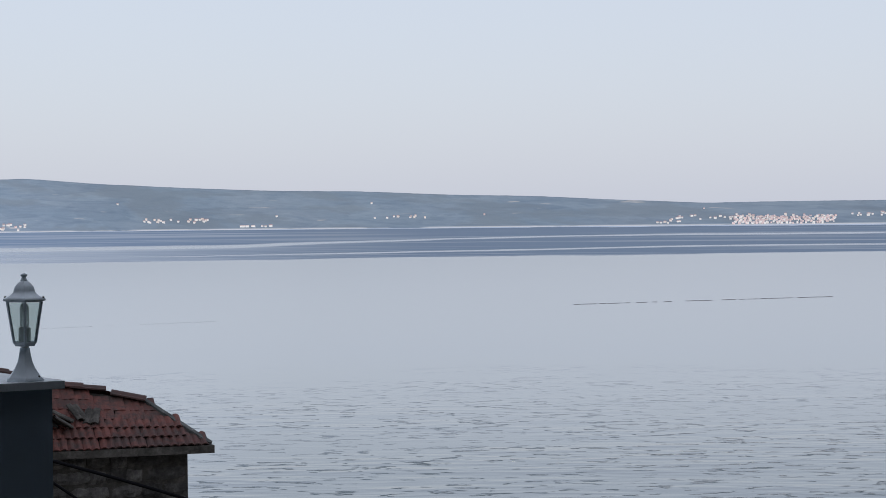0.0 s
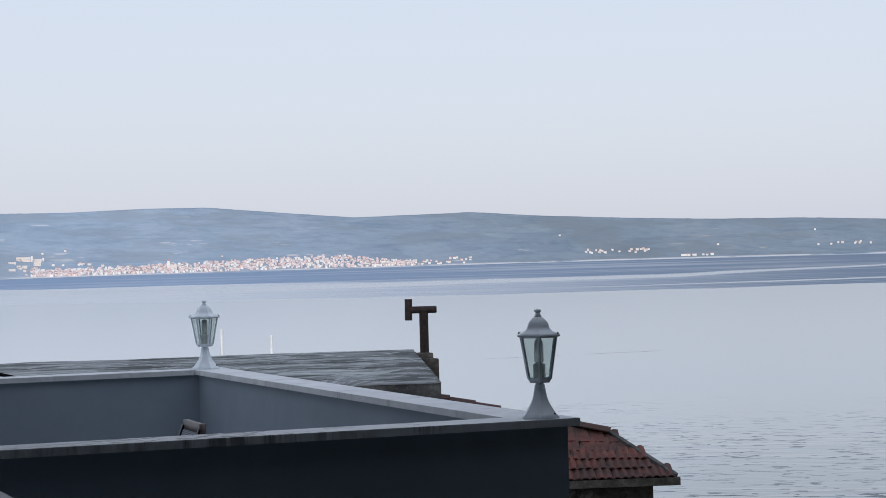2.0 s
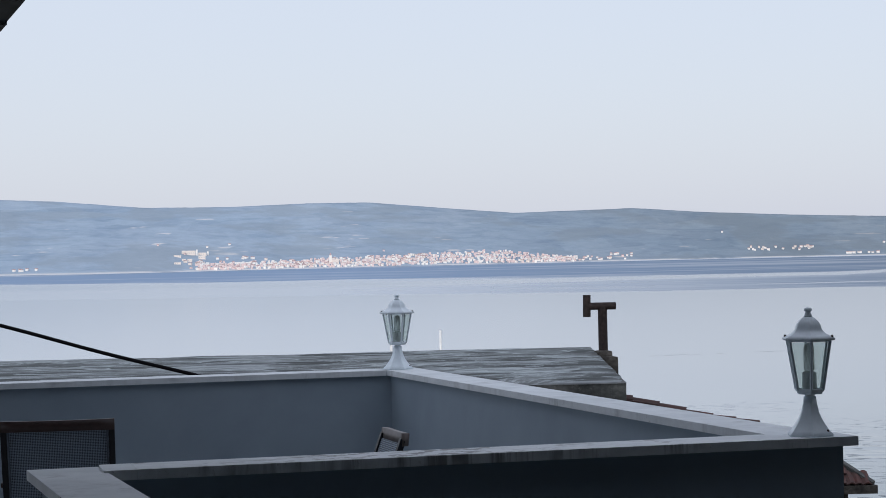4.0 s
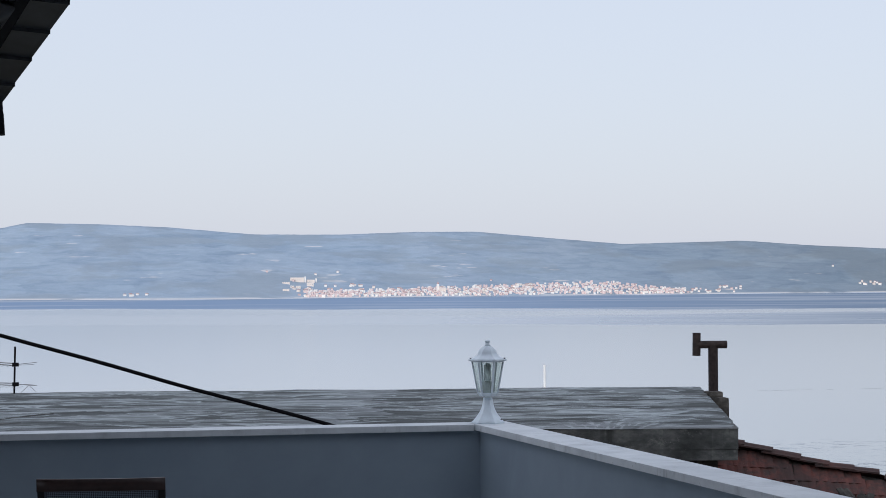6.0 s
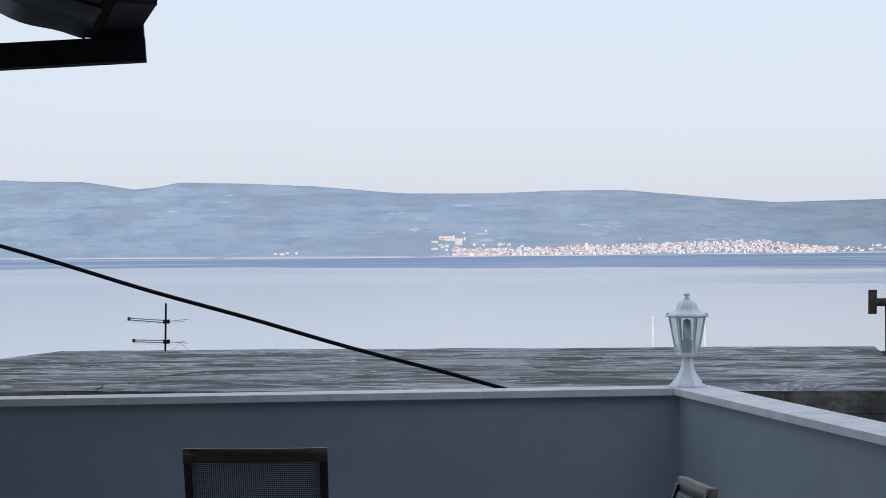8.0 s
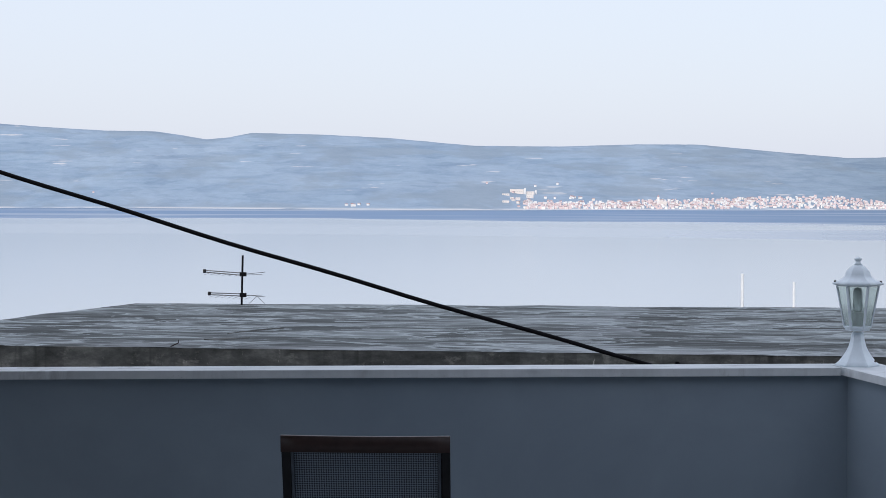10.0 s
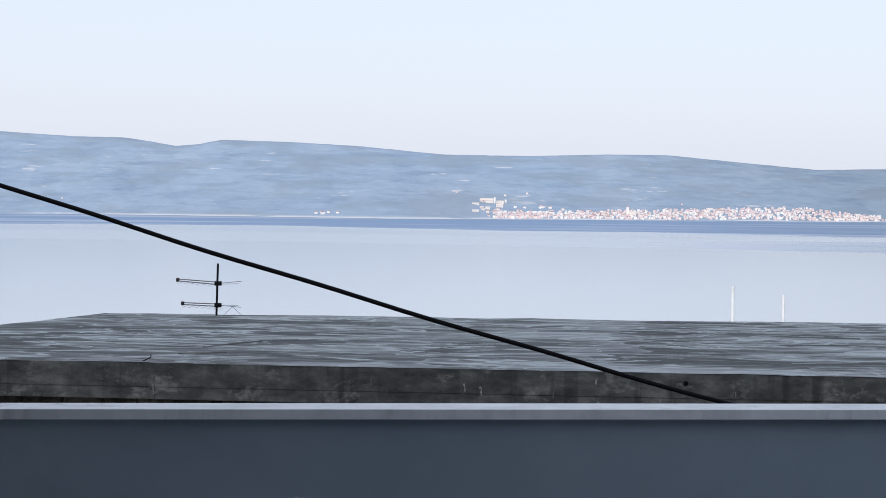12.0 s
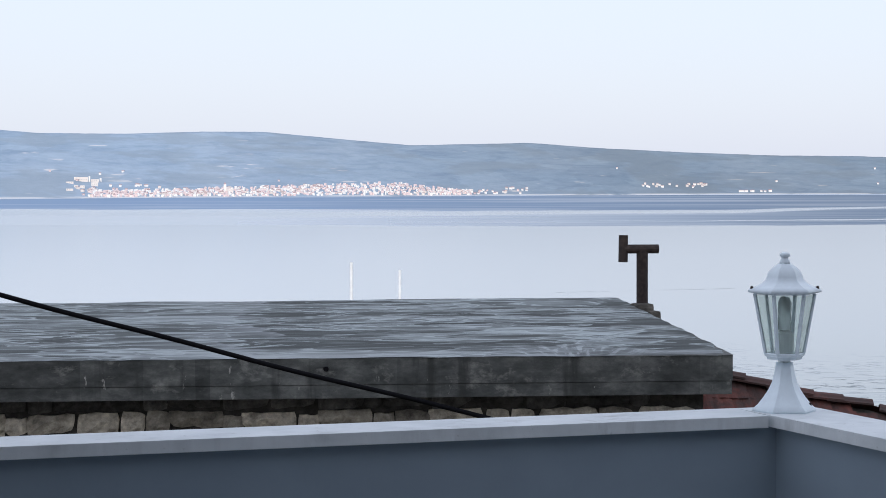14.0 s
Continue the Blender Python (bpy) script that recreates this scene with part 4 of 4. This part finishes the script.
TILE_MESH = tile_mesh("tile", 0.205, 0.31, 0.026, 12, 2)
WORN_MESH = tile_mesh("tile", 0.205, 0.31, 0.007, 12, 2, 0.003)
rng = random.Random(5)
yaw = -math.degrees(math.atan(SKEW))
for r in range(11):
    for c in range(19):
        x = 5.2 + c * 0.20
        slope = math.atan(local_pitch(x))
        y = eave_y(x) - 0.04 + r * 0.215 * math.cos(slope)
        low = r < 3 + (c % 5 == 2)
        if in_roof(x, y + 0.2):
            ob = new("tile", TILE_MESH if low else WORN_MESH)
            ob.parent = roof
            ob.matrix_world = pose(x + rng.uniform(-0.008, 0.008), y + rng.uniform(-0.012, 0.012), roof_z(x, y) - 0.03 + rng.uniform(0, 0.010 if low else 0.003), 0, 0, yaw + rng.uniform(-2, 2)) @ pose(0, 0, 0, math.degrees(slope) - 1.5 + rng.uniform(-1.2, 1.2) * (1 if low else 0.3), rng.uniform(-2, 2) * (1 if low else 0.4), 0)
RIDGE_TILE = tile_mesh("ridge_tile", 0.24, 0.48, 0.04, 8)
RIDGE_TILE.materials.clear()
RIDGE_TILE.materials.append(RIDGETILE)
for (x0, y0), (x1, y1) in zip(RIDGE_LINE, RIDGE_LINE[1:]):
    a, b = Vector((x0, y0, roof_z(x0, y0) - 0.025)), Vector((x1, y1, roof_z(x1, y1) - 0.025))
    k = max(1, round((b - a).length / 0.40))
    for i in range(k):
        p = b.lerp(a, i / k)
        ob = new("ridge_tile", RIDGE_TILE)
        ob.parent = roof
        ob.matrix_world = Matrix.Translation(p) @ (a - b).to_track_quat("Y", "Z").to_matrix().to_4x4() @ pose(0, 0, 0, rng.uniform(-2, 0), rng.uniform(-3, 3), rng.uniform(-2, 2))
LOOSE = TILE_MESH.copy()
LOOSE.materials.clear()
LOOSE.materials.append(MORTAR)
for x, up, t in ((6.95, 0.38, 80), (7.12, 0.42, 95), (7.30, 0.38, 70), (7.45, 0.42, 20), (7.52, 0.35, -30), (7.05, 0.30, 85), (7.22, 0.28, 100)):
    ob = new("loose_tile", LOOSE)
    ob.parent = roof
    y = eave_y(x) + up
    ob.matrix_world = pose(x, y, roof_z(x, y) + 0.012, math.degrees(math.atan(local_pitch(x))) + rng.uniform(-6, 6), rng.uniform(-8, 8), t)

# ---- canopy over the terrace ----
RUN = Vector((0.225, -0.974, 0.0)).normalized()      # up the slope
ACROSS = Vector((-RUN.y, RUN.x, 0)) * -1              # away from the verge
CAN = Matrix(((ACROSS.x, RUN.x, 0, -2.163), (ACROSS.y, RUN.y, 0, -0.50), (0.06, 0.22, 1, 2.565), (0, 0, 0, 1)))
canopy = thing("canopy", "dark clay-tiled canopy on a black beam over the terrace", "canopy")
part("beam", add_box(bmesh.new(), (-6.70, -0.06, -0.079), (0.0, 0.06, 0.021), 0.004, pose(-2.207, -0.18, 2.477, 0, -3.4, 0)), BEAM, canopy, "black painted timber beam")
part("post", box((-8.85, -0.24, 0.0), (-8.73, -0.12, 2.42), 0.004), BEAM, canopy, "black painted timber post")
part("beam_end", add_box(bmesh.new(), (-0.214, -0.063, 0.019), (-0.002, 0.063, 0.085), 0.004, pose(-2.207, -0.18, 2.477, 0, -3.4, 0)), BEAM, canopy, "black painted timber block")
part("rafter", add_box(bmesh.new(), (0.175, -0.28, -0.03), (0.225, 5.0, 0.06), 0.003, CAN), BEAM, canopy, "black painted rafter")
part("rafter", add_box(bmesh.new(), (1.30, -0.25, -0.075), (1.36, 5.0, 0.01), 0.003, CAN), BEAM, canopy, "black painted rafter")
for r in range(15):
    y = -0.33 + r * 0.335
    part("verge_tile", add_box(bmesh.new(), (0.006, y, 0.0), (0.20, y + 0.40, 0.022), 0.004, CAN @ Matrix.Translation((0, y, 0)) @ pose(0, 0, 0.014, -2.0) @ Matrix.Translation((0, -y, 0))), UNDER, canopy)
for r in range(15):
    y = -0.33 + r * 0.335
    bm = bmesh.new()
    g = []
    for i in range(157):
        x = 0.215 + i * 0.0425
        wave = 0.020 * math.cos((x - 0.215) / 0.46 * 2 * math.pi) - 0.045 + 0.17 * min(x - 0.215, 2.0) - 0.04 * math.exp(-((x - 0.215) / 0.11) ** 2)
        g.append([bm.verts.new(CAN @ Vector((x, yy, 0.02 + lift + wave + t))) for yy, lift, t in ((y, 0.022, 0), (y + 0.40, 0.0, 0), (y + 0.40, 0.0, 0.016), (y, 0.022, 0.016))])
    for a, b in zip(g, g[1:]):
        for k in range(4):
            bm.faces.new((a[k], b[k], b[(k + 1) % 4], a[(k + 1) % 4]))
    bm.faces.new(g[0]), bm.faces.new(g[-1][::-1])
    part("tile_course", bm, UNDER, canopy, "dark underside of wavy roof tiles", True)

# ---- yachts ----
def yacht(x, y, tip):
    top = thing("yacht", "white sailing yacht with bare pale mast", "boat", pose(x, y, SEA_Z, 0, 0, 20), "yachts")
    bm = bmesh.new()
    rings = []
    for k in range(9):
        u = k / 8
        half = 1.45 * math.sin(math.pi * min(1, 0.18 + u * 0.82)) ** 0.6 + 0.02
        yy = -4.2 + 8.8 * u
        sheer = 0.95 + 0.25 * (u - 0.4) ** 2 * 4
        rings.append([bm.verts.new(c) for c in ((-half, yy, sheer), (-half * 0.85, yy, 0.2), (0, yy, -0.45), (half * 0.85, yy, 0.2), (half, yy, sheer))])
    for a, b in zip(rings, rings[1:]):
        for i in range(4):
            bm.faces.new((a[i], a[i + 1], b[i + 1], b[i]))
        bm.faces.new((a[4], a[0], b[0], b[4]))
    bm.faces.new(rings[0]), bm.faces.new(rings[-1][::-1])
    part("hull", bm, HULL, top, "white hull", True)
    part("cabin", box((-0.8, -1.6, 0.9), (0.8, 1.6, 1.45), 0.2), HULL, top)
    part("mast", rod((0, 0.6, 0.8), (0, 0.6, tip - SEA_Z), 0.045, 10, 0.03), MAST, top, "pale tapered mast")
    part("boom", rod((0, 0.6, 2.2), (0, -3.0, 2.3), 0.05, 8), MAST, top)
    for up in (0.52, 0.80):
        z = 0.8 + (tip - SEA_Z - 0.8) * up
        part("spreader", rod((-0.42, 0.6, z), (0.42, 0.6, z), 0.016, 6), MAST, top)
    for s in (-1, 1):
        part("shroud", rod((s * 1.2, 0.5, 1.0), (0, 0.6, tip - SEA_Z - 0.5), 0.004, 5), ALU, top)
    return top


yacht(7.2, 30.2, 0.25)
yacht(9.4, 34.6, -0.09)


# ---- float lines on the water ----
def float_line(a, b, gaps, r, rng, label, material):
    bm = bmesh.new()
    a, b = Vector(a), Vector(b)
    u = 0.0
    while u < 1:
        if not any(lo < u < hi for lo, hi in gaps):
            p = a.lerp(b, u)
            l = rng.uniform(0.5, 1.6)
            add_turned(bm, [(r * 0.3, -l), (r * 0.8, -l * 0.8), (r, 0), (r * 0.8, l * 0.8), (r * 0.3, l)], 6, 0, Matrix.Translation(p + Vector((0, rng.uniform(-0.2, 0.2), 0.02))) @ Vector((0, 0, 1)).rotation_difference(b - a).to_matrix().to_4x4())
        u += rng.uniform(1.2, 3.2) / (b - a).length
    return tagged(part("float_line", bm, material, smooth=True), label, "float line", kind="stuff")


float_line((189.8, 256.6, SEA_Z), (242.2, 250.7, SEA_Z), ((0.385, 0.42), (0.50, 0.54), (0.58, 0.60), (0.715, 0.735)), 0.034, random.Random(3), "broken line of low dark floats on calm water", RUST)
float_line((92.4, 245.3, SEA_Z), (119.6, 246.6, SEA_Z), ((0.08, 0.14), (0.27, 0.33), (0.47, 0.52)), 0.007, random.Random(4), "faint broken line of low grey floats on calm water", FLOAT)

# ---- far towns on the island shore ----
WALLS = [plaster("house_white", (0.78, 0.77, 0.75), (0.84, 0.83, 0.81), 3), plaster("house_cream", (0.70, 0.65, 0.615), (0.77, 0.71, 0.67), 3), plaster("house_rose", (0.70, 0.57, 0.57), (0.76, 0.63, 0.62), 3)]
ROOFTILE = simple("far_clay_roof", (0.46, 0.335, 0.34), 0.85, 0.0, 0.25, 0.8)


def far_house(w, d, h, wall):
    ob = thing("house", "small pale rendered house with a low red tiled roof", "house", None, "houses of the island towns")
    part("wall", box((-w / 2, -d / 2, -4), (w / 2, d / 2, h)), wall, ob)
    bm = bmesh.new()
    e, r = 0.4, h + 0.22 * d
    v = [bm.verts.new(c) for c in ((-w / 2 - e, -d / 2 - e, h), (w / 2 + e, -d / 2 - e, h), (w / 2 + e, d / 2 + e, h), (-w / 2 - e, d / 2 + e, h), (-w / 2 - e, 0, r), (w / 2 + e, 0, r))]
    for f in ((0, 1, 5, 4), (2, 3, 4, 5), (0, 4, 3), (1, 2, 5), (3, 2, 1, 0)):
        bm.faces.new([v[i] for i in f])
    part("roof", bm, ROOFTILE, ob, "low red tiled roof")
    return ob


def site(a, e):
    """The place on the island at heading a that shows at climb e."""
    ss = np.linspace(0.004, 0.9, 120)
    s = min(ss, key=lambda q: abs(climb_at(a, q) - e))
    return island_point(a, float(s))


rng = random.Random(11)
KINDS = [far_house(w * 0.58, d * 0.58, h * 0.62, m) for w, d, h, m in ((8, 8, 5.0, WALLS[0]), (10, 8, 6.5, WALLS[1]), (7, 7, 4.2, WALLS[2]), (12, 9, 6.0, WALLS[0]), (9, 8, 5.5, WALLS[2]))]
used = set()


def put_house(a, e, kinds):
    k = rng.choice(kinds)
    m = Matrix.Translation(site(a, e)) @ pose(0, 0, 0, 0, 0, -a + rng.choice((0, 0, 25, -20, 90)))
    if k in used:
        copy_thing(KINDS[k], m)
    else:
        used.add(k)
        KINDS[k].matrix_world = m


TOWN_TOP = ((6.2, -0.10), (7.0, 0.02), (7.8, -0.06), (9.5, -0.02), (11, 0.03), (13, 0.08), (15.7, 0.18), (16.6, 0.10), (17.5, -0.02), (18.3, -0.07), (18.8, -0.03), (19.8, -0.04))
for i in range(205):
    a = rng.uniform(6.9, 19.8) if i > 60 else rng.uniform(10, 16.8)
    low, high = along(SHORE, a) + 0.03, along(TOWN_TOP, a)
    put_house(a, low + (high - low) * rng.random() ** 1.1, range(5))
for n, a0, a1, e0, e1, kinds in ((26, 23.1, 25.0, 0.02, 0.13, (0, 1, 3)), (9, 25.9, 26.8, -0.11, -0.09, (0, 3)), (9, 29.6, 31.4, 0.1, 0.16, (0, 1)),
                                 (7, 37.8, 38.9, -0.12, -0.05, (0, 0, 1)), (16, 38.3, 40.2, -0.03, 0.08, (0, 3)), (46, 40.1, 43.0, -0.08, 0.10, (1, 2, 4)), (20, 43.4, 45.4, 0.03, 0.14, (0, 3)),
                                 (5, 19.0, 19.8, -0.02, 0.01, (0, 3)), (5, 1.9, 2.8, -0.15, -0.11, (0, 3)), (16, 6.7, 9.2, -0.08, 0.06, (0, 1, 2)), (7, 7.6, 9.0, 0.08, 0.13, (0, 3)), (14, -7.0, 44.0, 0.05, 0.6, (0, 2))):
    for i in range(n):
        a = rng.uniform(a0, a1)
        put_house(a, rng.uniform(e0, min(e1, along(RIDGE, a) * 0.75)), kinds)

# the rest of the towns, too dense to count
for wall, count, low_w in ((WALLS[2], 760, 2.0), (WALLS[0], 520, 2.5)):
    verts, faces = [], []
    for i in range(count):
        a = rng.uniform(7.2, 18.2) if i < count * 0.8 else rng.uniform(40.1, 43.0)
        low, high = along(SHORE, a) + 0.02, (along(TOWN_TOP, a) if a < 20 else 0.05)
        w, d, h = rng.uniform(low_w, 6), rng.uniform(3, 5), rng.uniform(2, 4.5)
        m = Matrix.Translation(site(a, low + (high - low) * rng.random())) @ pose(0, 0, 0, 0, 0, -a + rng.uniform(-30, 30))
        n = len(verts)
        corners = [(sx * w / 2, sy * d / 2, z) for z in (-3, h) for sx, sy in ((-1, -1), (1, -1), (1, 1), (-1, 1))]
        ridge_ends = [(sx * w / 2, 0, h + 0.22 * d) for sx in (-1, 1)]
        verts += [tuple(m @ Vector(c)) for c in corners + ridge_ends]
        faces += [tuple(n + k for k in f) for f in ((0, 1, 5, 4), (1, 2, 6, 9, 5), (2, 3, 7, 6), (3, 0, 4, 8, 7), (4, 5, 9, 8), (6, 7, 8, 9))]
    me = bpy.data.meshes.new("town_houses")
    me.from_pydata(verts, [], faces)
    me.materials.append(wall)
    tagged(new("town_houses", me), "dense small pale houses crowding the far shore", "houses", kind="stuff")

# the large hotel above the town, and the church
hotel = thing("hotel", "large cream terraced hotel above the island town", "hotel", Matrix.Translation(site(6.98, 0.247)) @ pose(0, 0, 0, 0, 0, -7))
for name, a, e, wide, high, wall in (("main_block", 6.98, 0.247, 26.8, 8.8, 1), ("stair_tower", 7.215, 0.244, 3.1, 12.3, 0), ("east_wing", 7.372, 0.232, 16.0, 5.8, 1), ("end_tower", 7.53, 0.231, 3.4, 8.2, 0),
                                     ("lower_block", 7.36, 0.123, 13.3, 7.2, 1), ("terrace_wing", 6.66, 0.195, 14.0, 3.4, 1), ("pavilion", 6.842, 0.084, 7.1, 4.1, 1), ("pavilion", 7.013, 0.061, 8.8, 5.4, 1), ("beach_wing", 6.66, -0.007, 12.0, 3.6, 1)):
    w = part(name, box((-wide / 2, -3, -4), (wide / 2, 6, high * 0.85), 0.2), WALLS[wall], hotel)
    w.matrix_world = Matrix.Translation(site(a, e) * 0.998 + EYE * 0.002) @ pose(0, 0, 0, 0, 0, -a)
    for k in range(int(wide / 4.2)):
        x = -wide / 2 + 1.6 + k * 4.2
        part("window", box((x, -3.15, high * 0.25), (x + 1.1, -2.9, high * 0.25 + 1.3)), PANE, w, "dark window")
church = thing("church", "pale stone church with a tall bell tower", "church", Matrix.Translation(site(11.06, -0.09)) @ pose(0, 0, 0, 0, 0, -11))
part("nave", box((2.6, -6, -4), (16, 6, 8), 0.2), WALLS[1], church)
part("bell_tower", box((-2.5, -2.5, -4), (2.5, 2.5, 16), 0.2), WALLS[0], church)
part("spire", turned([(3.2, 16), (0.1, 21)], 4, radians(45)), ROOFTILE, church)

# ---- stones of the old walls ----
# top course in darker stone, for the shade under the slab's overhang
lay_stones(slab_house, (-4.55, 14.175), (5.25, 11.99), SLAB_LOW + 0.065, 1, random.Random(20), GREY_STONES)
lay_stones(slab_house, (-4.55, 14.145), (5.25, 11.955), SLAB_LOW - 0.125, 2, random.Random(21), STONES)
lay_stones(red, (5.9, 12.605 + SKEW * 2.76), (8.71, 12.605), -1.40, 4, random.Random(22), GREY_STONES)
